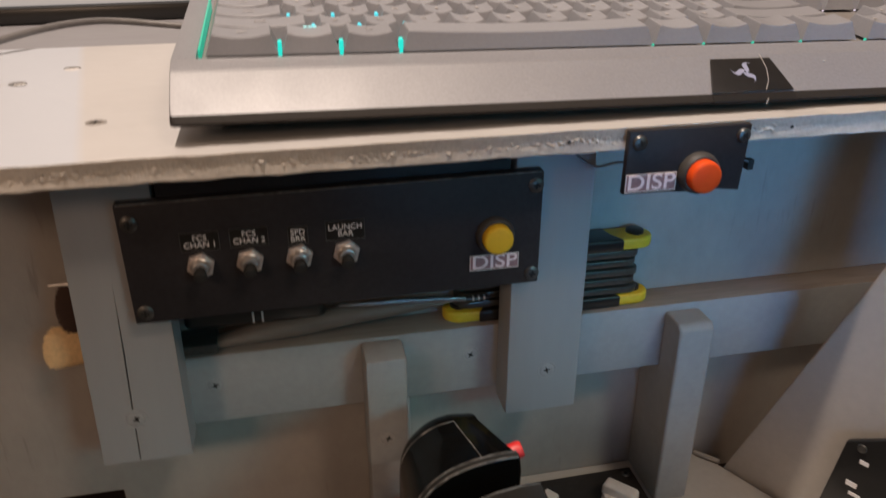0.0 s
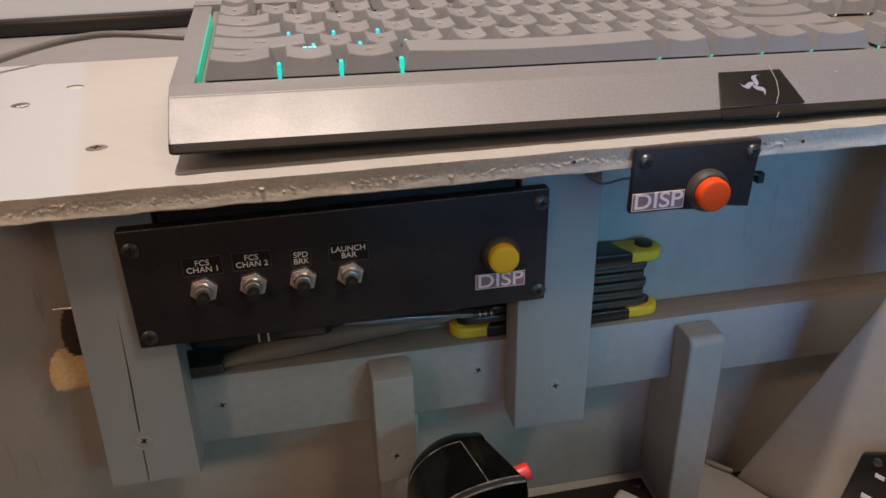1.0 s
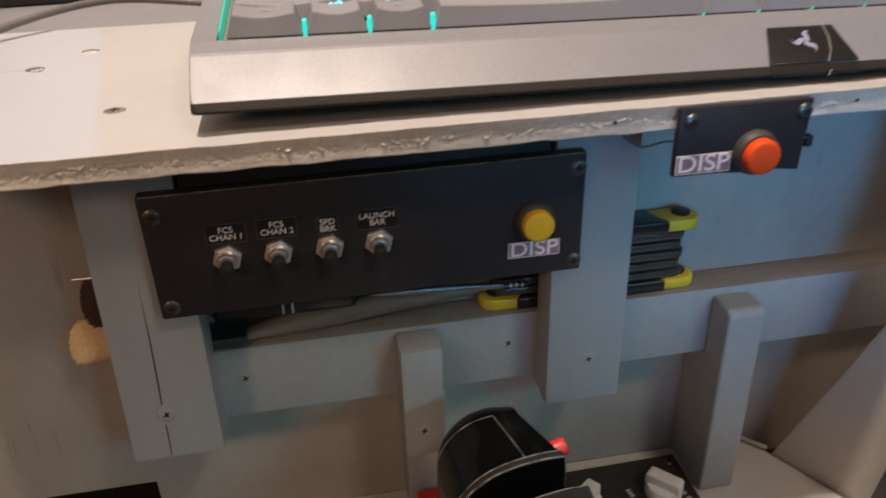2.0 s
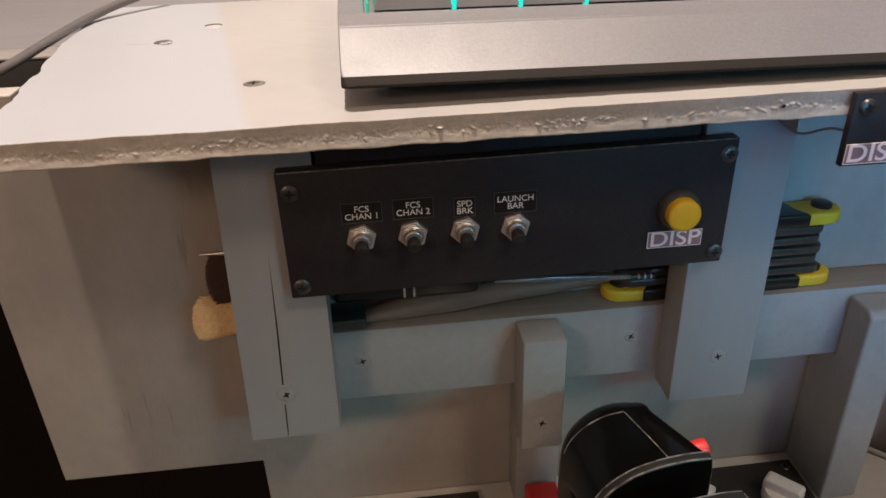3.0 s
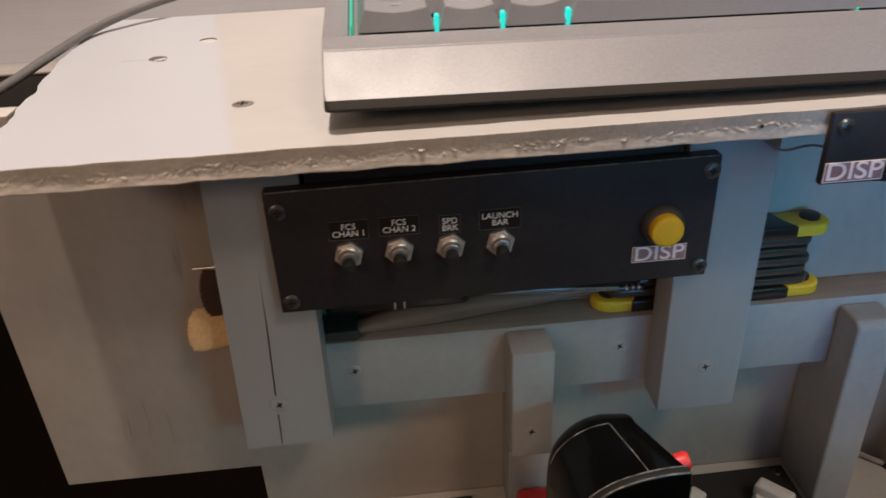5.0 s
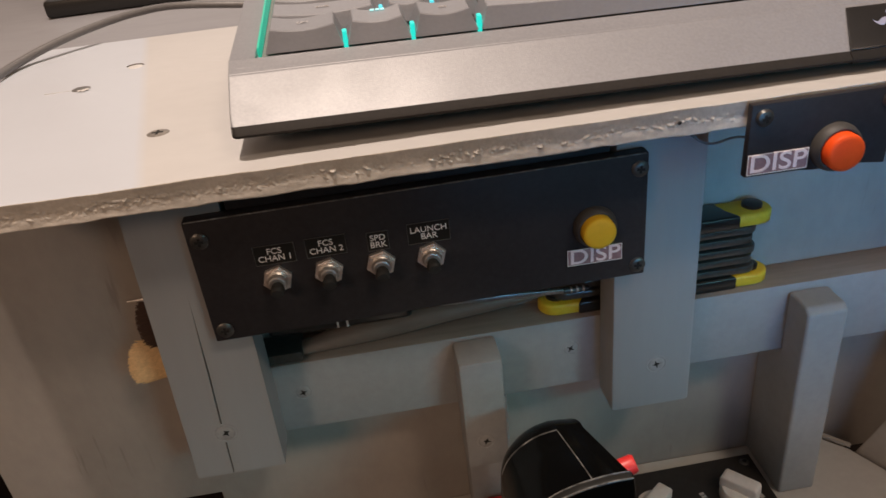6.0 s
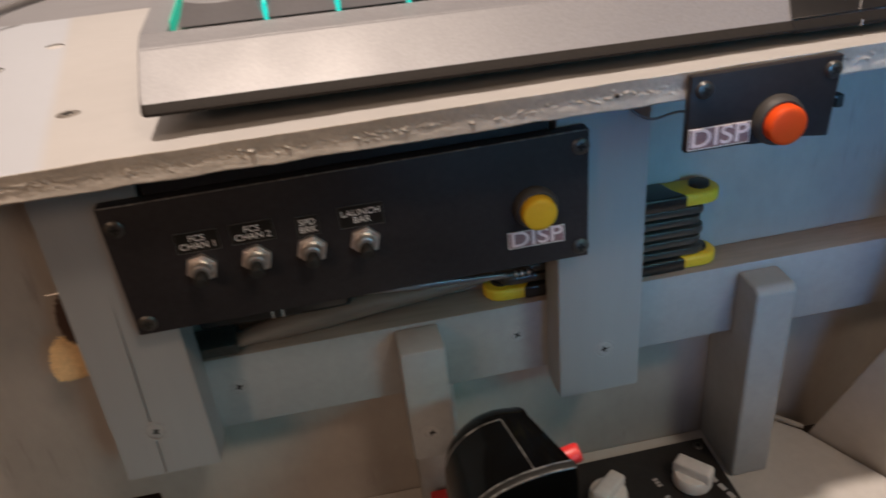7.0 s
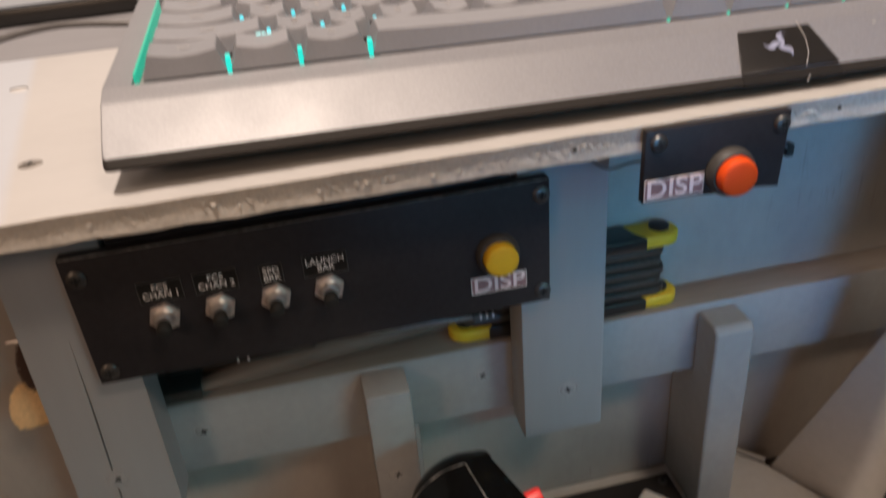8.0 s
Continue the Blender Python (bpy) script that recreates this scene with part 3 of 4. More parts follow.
mon = thing("monitor", "monitor with black lower bezel and pale screen on the desk", "monitor", (0.1, 0.64, 0.7408))
for nm, bm, mt in (("bezel", box(-0.200, 0.42, 0.628, 0.658, 0.7412, 0.7537, 0.003), BLACK_PLASTIC),
                   ("screen", box(-0.198, 0.418, 0.6325, 0.654, 0.7539, 1.09, 0.0015), SCREEN),
                   ("back_shell", box(-0.200, 0.42, 0.6585, 0.688, 0.7412, 1.095, 0.004), BLACK_PLASTIC)):
    inner(part(nm, bm, mt, mon), mon)
mon.rotation_euler.z = radians(3)
tagged(part("keyboard_cable", tube([(-0.340, 0.450, 0.7434), (-0.260, 0.390, 0.7450), (-0.200, 0.330, 0.7490), (-0.1720, 0.322, 0.7510), (-0.1630, 0.340, 0.7520), (-0.1595, 0.380, 0.7525),
                                          (-0.1540, 0.428, 0.7534), (-0.1400, 0.449, 0.7570), (-0.1225, 0.466, 0.7600), (-0.1040, 0.485, 0.7610), (-0.0840, 0.503, 0.7590), (-0.0466, 0.508, 0.7540),
                                          (0.0, 0.490, 0.7520), (0.050, 0.450, 0.7570), (0.090, 0.4150, 0.7650)], 0.0021), CABLE),
             "grey rubber keyboard cable looping behind the console top", "cable")


# ---- switch panel under the table top ----
def toggle(parent, x, z, y):
    ob = part("toggle_switch", lathe([(0.0040, 0), (0.0040, 0.0026), (0.0036, 0.0030), (0.0036, 0.0044), (0.0033, 0.0050), (0.0027, 0.0052), (0.0024, 0.0046), (0.0003, 0.0045)], 28), STEEL, parent, "chrome toggle switch", at=facing(x, y, z))
    nut = bmesh.new()
    vs = [nut.verts.new((0.0058 * math.cos(math.pi / 3 * i + 0.26), 0.0058 * math.sin(math.pi / 3 * i + 0.26), 0)) for i in range(6)]
    f = nut.faces.new(vs)
    r = bmesh.ops.extrude_face_region(nut, geom=[f])
    for g in r["geom"]:
        if isinstance(g, bmesh.types.BMVert):
            g.co.z += 0.0021
    bmesh.ops.bevel(nut, geom=[e for e in nut.edges if abs(e.verts[0].co.z - e.verts[1].co.z) < 1e-6 and e.verts[0].co.z > 0.001],
                    offset=0.0007, segments=2, affect="EDGES")
    part("nut", nut, NUT_STEEL, ob, smooth=False)
    part("lever", lathe([(0.0019, 0), (0.0022, 0.0012), (0.0027, 0.0030), (0.0027, 0.0042), (0.0022, 0.0050), (0.0003, 0.0053)], 24,
                        Matrix.Translation((0, -0.0006, 0.0036)) @ Matrix.Rotation(radians(16), 4, "X")), MATT_BLACK, ob)
    return ob


def push_button(parent, x, z, y, cap_mat, colour, s=1.0):
    ob = part("push_button", lathe([(0.0087 * s, 0), (0.0088 * s, 0.0012), (0.0083 * s, 0.0034), (0.0076 * s, 0.0042), (0.0071 * s, 0.0042), (0.0069 * s, 0.0025), (0.0003, 0.0024)], 48),
              BEZEL, parent, "round %s push button" % colour, at=facing(x, y, z))
    part("cap", lathe([(0.0067 * s, 0.002), (0.0068 * s, 0.0066), (0.0066 * s, 0.0074), (0.0061 * s, 0.0079), (0.0050 * s, 0.0081), (0.0003, 0.0082)], 48), cap_mat, ob, colour + " plastic cap")
    return ob


def disp_tag(parent, x0, x1, z0, z1, y):
    tag = part("name_tag", box(x0, x1, y - 0.0004, y, z0, z1, 0.0001, 1), MAUVE_TAG, parent, "mauve tag lettered DISP")
    w = 0.00022
    rim = box(x0, x1, y - 0.00055, y - 0.0002, z0, z0 + w, 0)
    box(x0, x1, y - 0.00055, y - 0.0002, z1 - w, z1, 0, bm=rim)
    box(x0, x0 + w, y - 0.00055, y - 0.0002, z0 + w, z1 - w, 0, bm=rim)
    box(x1 - w, x1, y - 0.00055, y - 0.0002, z0 + w, z1 - w, 0, bm=rim)
    part("border", rim, KNOB_WHITE, tag)
    part("lettering", text_mesh("lettering", "DISP", 0.0092, PINK_INK, bold=0.009), None, tag, at=facing((x0 + x1) / 2, y - 0.0006, (z0 + z1) / 2) @ Matrix.Diagonal((1.16, 1, 1, 1)))
    return tag


PY = 0.2745
sp = thing("switch_panel", "black switch panel with four toggles and a yellow button", "control panel", (0.033, PY, 0.699))
plate = inner(part("plate", prism([(-0.0535, 0.6720), (0.1200, 0.6728), (0.1202, 0.7262), (-0.0537, 0.7250)], PY, PY + 0.0062, bevel=0.0007), BLACK_PLATE, sp), sp)
inner(part("housing", box(-0.0385, 0.1072, PY + 0.0062, 0.2990, 0.6790, 0.7402, 0.0008), BLACK_PLATE, sp), sp)
for x, z in ((-0.0490, 0.7168), (-0.0490, 0.6770), (0.1168, 0.7200), (0.1168, 0.6776)):
    screw(plate, facing(x, PY, z, 0.4 + x * 9), 0.0034, 0.0010, SCREW_BLACK, "black screw head")
for x, z, words, x0, x1, z0, z1 in ((-0.0245, 0.6966, "FCS\nCHAN 1", -0.0312, -0.0160, 0.7030, 0.7112), (-0.0050, 0.6966, "FCS\nCHAN 2", -0.0120, 0.0032, 0.7032, 0.7114),
                                    (0.0150, 0.6966, "SPD\nBRK", 0.0110, 0.0192, 0.7022, 0.7102), (0.0345, 0.6966, "LAUNCH\nBAR", 0.0264, 0.0426, 0.7024, 0.7112)):
    toggle(plate, x, z, PY)
    w = 0.00014
    tag = part("label_tag", box(x0, x1, PY - 0.0002, PY, z0, z1, 0), BLACK_PLASTIC, plate, "black label lettered " + words.replace("\n", " "))
    rim = box(x0, x1, PY - 0.0003, PY - 0.0001, z0, z0 + w, 0)
    box(x0, x1, PY - 0.0003, PY - 0.0001, z1 - w, z1, 0, bm=rim)
    box(x0, x0 + w, PY - 0.0003, PY - 0.0001, z0 + w, z1 - w, 0, bm=rim)
    box(x1 - w, x1, PY - 0.0003, PY - 0.0001, z0 + w, z1 - w, 0, bm=rim)
    part("border", rim, GREY_INK, tag)
    part("lettering", text_mesh("lettering", words, 0.0035, WHITE_INK, bold=0.0015), None, tag, at=facing((x0 + x1) / 2, PY - 0.0003, (z0 + z1) / 2 - 0.0001))
# pale tube for the highlight on the plate's top edge
part("worn_edge", tube([(-0.0528, PY + 0.0003, 0.72475), (0.03, PY + 0.0003, 0.72535), (0.1192, PY + 0.0003, 0.72595)], 0.00030, 6), EDGE_GLINT, plate, "pale line painted for the glint along the top edge")
push_button(plate, 0.0990, 0.6986, PY, YELLOW_CAP, "yellow", 0.97)
disp_tag(plate, 0.0880, 0.1102, 0.6818, 0.6890, PY)

# ---- button panel on the edge of the table top ----
RY = 0.2480
bp = thing("button_panel", "small black plate with a red button on the table edge", "control panel", (0.17, RY, 0.737))
plate = inner(part("plate", prism([(0.1440, 0.7234), (0.1640, 0.7232), (0.1690, 0.7226), (0.1780, 0.7224), (0.1830, 0.7230), (0.1958, 0.7214), (0.1970, 0.7497), (0.1444, 0.7498)], RY, RY + 0.0030, bevel=0.0005), BLACK_PLATE, bp), bp)
screw(plate, facing(0.1490, RY, 0.7449, 0.3), 0.0031, 0.0016, SCREW_BLACK, "black screw head")
screw(plate, facing(0.1937, RY, 0.7452, 0.9), 0.0031, 0.0016, SCREW_BLACK, "black screw head")
push_button(plate, 0.1756, 0.7309, RY, RED_CAP, "red")
disp_tag(plate, 0.1446, 0.1664, 0.7243, 0.7318, RY)

for pts in ([(0.172, 0.2520, 0.733), (0.165, 0.262, 0.727), (0.152, 0.268, 0.7300), (0.141, 0.272, 0.7275), (0.132, 0.2790, 0.7345)],
            [(0.182, 0.2520, 0.733), (0.195, 0.262, 0.728), (0.206, 0.268, 0.7275), (0.2145, 0.270, 0.7245), (0.2150, 0.271, 0.7215)]):
    inner(part("wire", tube(pts, 0.0005, 8), WIRE, bp, "thin grey wire"), bp)
inner(part("terminal", box(0.2128, 0.2160, 0.2690, 0.2730, 0.7212, 0.7262, 0.0006), MATT_BLACK, bp), bp)
inner(part("button_body", lathe([(0.0062, 0), (0.0062, 0.013), (0.005, 0.014)], 24, facing(0.1756, 0.2650, 0.7309)), MATT_BLACK, bp), bp)

# ---- throttle on the shelf ----
th = thing("throttle_lever", "glossy black throttle grip with red buttons on the shelf", "throttle", (0.07, 0.23, 0.516))


def round_off(pts):
    """Curves through the points on either side of the ridge, which stays sharp."""
    out = []
    for run in (pts[:7], pts[7:]):
        for i in range(len(run) - 1):
            a, b, c, d = (Vector(run[max(0, min(len(run) - 1, i + j))]) for j in (-1, 0, 1, 2))
            for m in range(3):
                t = m / 3
                out.append(tuple(0.5 * (2 * b + (c - a) * t + (2 * a - 5 * b + 4 * c - d) * t * t + (3 * b - a - 3 * c + d) * t ** 3)))
        out.append(run[-1])
    return out


def grip():
    """A domed grip drawn out towards the sitter, with a ridge along its top and a flat facet beside it."""
    near = [(0.048, 0.575), (0.0483, 0.600), (0.0495, 0.611), (0.0530, 0.6195), (0.0590, 0.6265), (0.0670, 0.6310), (0.0774, 0.6338), (0.0780, 0.6338), (0.0900, 0.6325), (0.0918, 0.6290), (0.0920, 0.575)]
    far = [(0.050, 0.575), (0.0502, 0.593), (0.0512, 0.6030), (0.0542, 0.6105), (0.0600, 0.6170), (0.0670, 0.6212), (0.0744, 0.6230), (0.0750, 0.6230), (0.0825, 0.6222), (0.0868, 0.6175), (0.0885, 0.575)]
    near, far = round_off(near), round_off(far)
    secs = []
    for y in (0.2075, 0.220, 0.234, 0.2466):
        f = (y - 0.2075) / (0.2466 - 0.2075)
        secs.append([(a[0] + (b[0] - a[0]) * f, y, a[1] + (b[1] - a[1]) * f) for a, b in zip(near, far)])
    for i in range(1, 9):
        t = i / 9
        k = math.sqrt(1 - t * t)
        secs.append([(0.069 + (px - 0.069) * (0.35 + 0.65 * k), 0.2466 + 0.0160 * t, 0.575 + (pz - 0.575) * (0.62 + 0.38 * k)) for px, pz in far])
    bm = loft(secs)
    bmesh.ops.bevel(bm, geom=[e for e in bm.edges if e.is_manifold and e.calc_face_angle(0) > 0.5], offset=0.0008, segments=2, affect="EDGES")
    return bm


def collar(grow, y0, y1, dx=0.0, dz=0.0):
    pts = [(0.0475, 0.575), (0.0475, 0.604), (0.0490, 0.6130), (0.0520, 0.6205), (0.0570, 0.6270), (0.0640, 0.6320), (0.0730, 0.6352), (0.0830, 0.6368), (0.0913, 0.6368), (0.0922, 0.6300), (0.0922, 0.575)]
    c = Vector((0.07, 0.60))
    bm = prism([(c.x + (px - c.x) * grow + dx, c.y + (pz - c.y) * grow + dz if pz > 0.58 else pz) for px, pz in pts], y0, y1, bevel=0.0009, seg=3)
    bm.normal_update()
    for f in bm.faces:
        f.material_index = 1 if abs(f.normal.y) > 0.8 or f.normal.x > 0.6 else 0
    return bm


for nm, bm, mt, lb in (("grip", grip(), GLOSS_BLACK, ""), ("collar", collar(1.0, 0.2030, 0.2070), [COLLAR_SATIN, GLOSS_BLACK], "dark satin collar"),
                       ("front_grip", collar(0.96, 0.160, 0.1880, 0.0042, 0.0018), [COLLAR_SATIN, GLOSS_BLACK], ""),
                       ("shaft", box(0.061, 0.083, 0.180, 0.206, 0.580, 0.612, 0.003), BLACK_PLASTIC, ""),
                       ("lever_arm", box(0.060, 0.084, 0.196, 0.240, 0.5165, 0.585, 0.003), BLACK_PLASTIC, ""),
                       ("red_button", lathe([(0.0037, 0), (0.0037, 0.006), (0.0031, 0.0072), (0.0003, 0.0074)], 24,
                                            Matrix.Translation((0.0908, 0.2195, 0.6240)) @ Matrix.Rotation(radians(72), 4, "Y")), RED_PLASTIC, "red push button")):
    inner(part(nm, bm, mt, th, lb), th)
# pale tubes painted in for the highlights on the grip's rims
RIM = [(0.0490, 0.6130), (0.0520, 0.6205), (0.0570, 0.6270), (0.0640, 0.6320), (0.0730, 0.6352), (0.0830, 0.6368), (0.0908, 0.6368)]
for pts, r in (([(px, 0.2034, pz - 0.0001) for px, pz in RIM], 0.00034), ([(px, 0.2066, pz - 0.0001) for px, pz in RIM], 0.00028),
               ([(0.0742 + (px - 0.07) * 0.96, 0.1876, 0.6016 + (pz - 0.60) * 0.96) for px, pz in RIM], 0.00030), ([(0.0777, 0.2085, 0.6338), (0.0768, 0.220, 0.6308), (0.0757, 0.234, 0.6266), (0.0748, 0.2455, 0.6232)], 0.00022),
               ([(0.0512, 0.2470, 0.6030), (0.0542, 0.2470, 0.6105), (0.0600, 0.2468, 0.6170), (0.0670, 0.2466, 0.6212), (0.0746, 0.2462, 0.6231)], 0.00030),
               ([(0.0495, 0.2082, 0.611), (0.0530, 0.2082, 0.6195), (0.0590, 0.2082, 0.6265), (0.0670, 0.2082, 0.6310), (0.0776, 0.2082, 0.6339)], 0.00032)):
    inner(part("worn_edge", tube(pts, r, 6), EDGE_GLINT, th, "pale line painted for the glint along an edge"), th)
tagged(part("red_knob", box(0.0460, 0.0622, 0.2840, 0.2955, 0.5162, 0.5372, 0.0014, 3), RED_PLASTIC), "red square knob on the black shelf panel", "knob")

# ---- black panels on the shelf ----
lp = thing("shelf_panel", "black control plate lying on the grey shelf", "control panel", (-0.03, 0.25, 0.516))
lpp = inner(part("plate", box(-0.0820, 0.0240, 0.14, 0.3110, 0.5162, 0.5192, 0.0006), BLACK_SATIN, lp), lp)
for x in (-0.075, 0.012):
    screw(lpp, Matrix.Translation((x, 0.305, 0.5191)), 0.003, 0.001)
kp = thing("knob_panel", "black knob panel with pale rotary knobs on the shelf", "control panel", (0.15, 0.25, 0.516))
kpp = inner(part("plate", prism([(0.1120, 0.14), (0.1975, 0.14), (0.1985, 0.3100), (0.1120, 0.3090)], 0.5162, 0.5190, "z", 0.0006), BLACK_SATIN, kp), kp)
screw(kpp, Matrix.Translation((0.1935, 0.3045, 0.5189)), 0.0026, 0.001, SCREW_BLACK)


def rotary(x, y, turn, parent):
    m = Matrix.Translation((x, y, 0.5190)) @ Matrix.Rotation(turn, 4, "Z")
    ob = part("rotary_knob", lathe([(0.0096, 0), (0.0100, 0.0015), (0.0094, 0.0058), (0.0088, 0.0066), (0.0003, 0.0068)], 32), KNOB_WHITE, parent, "pale grey rotary knob", at=m)
    part("pointer", prism([(-0.0098, 0.0050), (0.0098, 0.0050), (0.0096, 0.0112), (0.0084, 0.0124), (-0.0084, 0.0124), (-0.0096, 0.0112)], -0.0040, 0.0040, "y", 0.0011, 3), KNOB_WHITE, ob)
    return ob


rotary(0.1798, 0.2830, radians(-48), kpp)
rotary(0.1345, 0.2825, radians(38), kpp)
for x, y, a, ln, wd in ((0.1625, 0.2865, 102, 0.0060, 0.0013), (0.1640, 0.2745, 102, 0.0060, 0.0013), (0.1925, 0.2755, 106, 0.0180, 0.0013), (0.1500, 0.2700, 100, 0.0050, 0.0012)):
    for k in (-1, 0, 1):
        part("marking", box(-ln / 8, ln / 8, -wd, wd, 0, 0.0001, 0), LEGEND, kpp, "unreadable pale marking",
             at=Matrix.Translation((x, y, 0.51905)) @ Matrix.Rotation(radians(a), 4, "Z") @ Matrix.Translation((k * ln / 2.9, 0, 0)))

bb = thing("control_box", "black control box with white markings against the side board", "control box", (0.30, 0.20, 0.516))
P0, DIR = Vector((0.2543, 0.3045, 0)), Vector((0.0250, -0.0480, 0)).normalized()
ON_BOARD = Matrix.Translation(P0) @ Matrix(((DIR.x, 0, DIR.y, 0), (DIR.y, 0, -DIR.x, 0), (0, 1, 0, 0), (0, 0, 0, 1)))
for nm, bm, mt in (("case", prism([(0.0590, 0.5165), (0.1230, 0.5165), (0.1230, 0.6010), (0.0960, 0.5980), (0.0665, 0.5785)], 0.0010, 0.0050, "z", 0.0008), BLACK_PLASTIC),
                   ("screw", lathe([(0.0024, 0.0050), (0.0022, 0.0060), (0.0003, 0.0064)], 16, Matrix.Translation((0.0745, 0.5790, 0))), SCREW_BLACK),
                   ("marking", box(0.0750, 0.0795, 0.5700, 0.5724, 0.0050, 0.0052, 0), WHITE_INK),
                   ("marking", box(0.0715, 0.0770, 0.5540, 0.5570, 0.0050, 0.0052, 0), WHITE_INK),
                   ("marking", box(0.0740, 0.0800, 0.5490, 0.5510, 0.0050, 0.0052, 0), WHITE_INK)):
    bm.transform(ON_BOARD)
    inner(part(nm, bm, mt, bb), bb)
fb = thing("blanking_panel", "small plain black panel lying on the pale shelf", "control panel", (0.231, 0.20, 0.516))
inner(part("plate", prism([(0.2190, 0.1500), (0.2420, 0.1500), (0.2420, 0.2485), (0.2395, 0.2512), (0.2190, 0.2512)], 0.5162, 0.5186, "z", 0.0006), BLACK_PLATE, fb, smooth=False), fb)

# ---- tools lying on the rail ----
br = thing("paint_brush", "old paint brush with tan bristles lying on the rail", "paint brush", (-0.03, 0.308, 0.6366), group="brushes on the rail")


def tuft(x0, x1, yc, zc, hy, hz, seed, n=2600):
    rnd = random.Random(seed)
    bm = bmesh.new()
    for _ in range(n):
        a, r = rnd.uniform(0, 2 * math.pi), math.sqrt(rnd.random())
        y, z = yc + hy * r * math.cos(a), zc + hz * r * math.sin(a)
        e = Vector((x0 + rnd.uniform(0, 0.004) + 0.0025 * r * r * r, yc + (y - yc) * 1.25, zc + (z - zc) * 1.12 + rnd.uniform(-0.0010, 0.0010)))
        s = Vector((x1, y * 0.6 + yc * 0.4, z * 0.6 + zc * 0.4))
        w = 0.00012
        v = [bm.verts.new(p) for p in (s + Vector((0, 0, w)), s + Vector((0, -w, -w)), s + Vector((0, w, -w)), e + Vector((0, 0, w * 0.5)), e + Vector((0, -w, -w) ) * 1.0, e + Vector((0, w, -w)))]
        for f in ((0, 1, 4, 3), (1, 2, 5, 4), (2, 0, 3, 5), (3, 4, 5)):
            bm.faces.new([v[i] for i in f])
    return bm


inner(part("bristles", tuft(-0.1020, -0.060, 0.3080, 0.6452, 0.008, 0.0080, 5), BRISTLE, br, "tan bristles", smooth=False), br)
inner(part("bristle_core", box(-0.0945, -0.058, 0.3035, 0.3125, 0.6398, 0.6510, 0.003, 3), BRISTLE, br), br)
inner(part("ferrule", box(-0.062, -0.0262, 0.300, 0.316, 0.6372, 0.6425, 0.0012), DARK_STEEL, br, "dull steel ferrule"), br)
secs = []
for x, hy, z0, z1 in ((-0.0265, 0.0050, 0.6372, 0.6422), (-0.010, 0.0060, 0.6376, 0.6462), (0.012, 0.0055, 0.6385, 0.6495), (0.035, 0.0050, 0.6415, 0.6515), (0.060, 0.0045, 0.6440, 0.6522), (0.078, 0.0035, 0.6462, 0.6520), (0.088, 0.0018, 0.6480, 0.6512)):
    secs.append([(x, 0.3075 + hy * math.cos(2 * math.pi * i / 14), (z0 + z1) / 2 + (z1 - z0) / 2 * math.sin(2 * math.pi * i / 14)) for i in range(14)])
inner(part("handle", loft(secs), WOOD, br, "tapered bare wooden handle"), br)

b2 = thing("paint_brush", "paint brush with dark bristles lying above another brush", "paint brush", (-0.03, 0.309, 0.66), group="brushes on the rail")
inner(part("bristles", tuft(-0.0930, -0.055, 0.3085, 0.6648, 0.0075, 0.0100, 8), BRISTLE_DARK, b2, "dark brown bristles", smooth=False), b2)
inner(part("bristle_core", box(-0.0885, -0.055, 0.3040, 0.3130, 0.6568, 0.6728, 0.003, 3), BRISTLE_DARK, b2), b2)
inner(part("ferrule", box(-0.056, -0.040, 0.3010, 0.3165, 0.6570, 0.6660, 0.0012), SCREW_BLACK, b2), b2)
inner(part("handle", box(-0.0400, 0.0250, 0.3035, 0.3150, 0.6485, 0.6640, 0.003, 3), BLACK_PLASTIC, b2, "black handle printed 11"), b2)
inner(part("lettering", text_mesh("lettering", "11", 0.0085, LEGEND), None, b2, at=facing(-0.0065, 0.3033, 0.6525)), b2)
bl = thing("spatula", "thin pointed steel spatula resting on the hex key set", "spatula", (0.06, 0.301, 0.6366))
inner(part("blade", prism([(0.0300, 0.6556), (0.0600, 0.6531), (0.0935, 0.6512), (0.0935, 0.6534), (0.0600, 0.6558), (0.0320, 0.6566)], 0.3003, 0.3017, bevel=0.0004), DULL_STEEL, bl), bl)
along = Matrix.Translation((0.0930, 0.3010, 0.6523)) @ Matrix.Rotation(radians(91), 4, "Y")
tip = inner(part("tip", lathe([(0.0012, 0), (0.0013, 0.0015), (0.0013, 0.0105), (0.0007, 0.0120), (0.0002, 0.0122)], 16, along), SCREW_BLACK, bl, "dark ringed tip"), bl)
for d in (0.0032, 0.0060, 0.0088):
    part("ring", lathe([(0.0013, d), (0.00145, d + 0.0002), (0.00145, d + 0.0008), (0.0013, d + 0.0010)], 16, along), STEEL, tip)
pin = tagged(part("steel_pin", lathe([(0.0003, 0), (0.0011, 0.009), (0.0013, 0.03), (0.0003, 0.0302)], 12,
                                   Matrix.Translation((-0.0935, 0.3060, 0.6780)) @ Matrix.Rotation(radians(90), 4, "Y")), STEEL), "thin pointed steel pin lying on a brush", "pin")


def stadium(x0, x1, yc, r, n=8):
    pts = [(x1 - r + r * math.sin(math.pi * i / n), yc - r * math.cos(math.pi * i / n)) for i in range(n + 1)]
    return pts + [(x0 + r - r * math.sin(math.pi * i / n), yc + r * math.cos(math.pi * i / n)) for i in range(n + 1)]


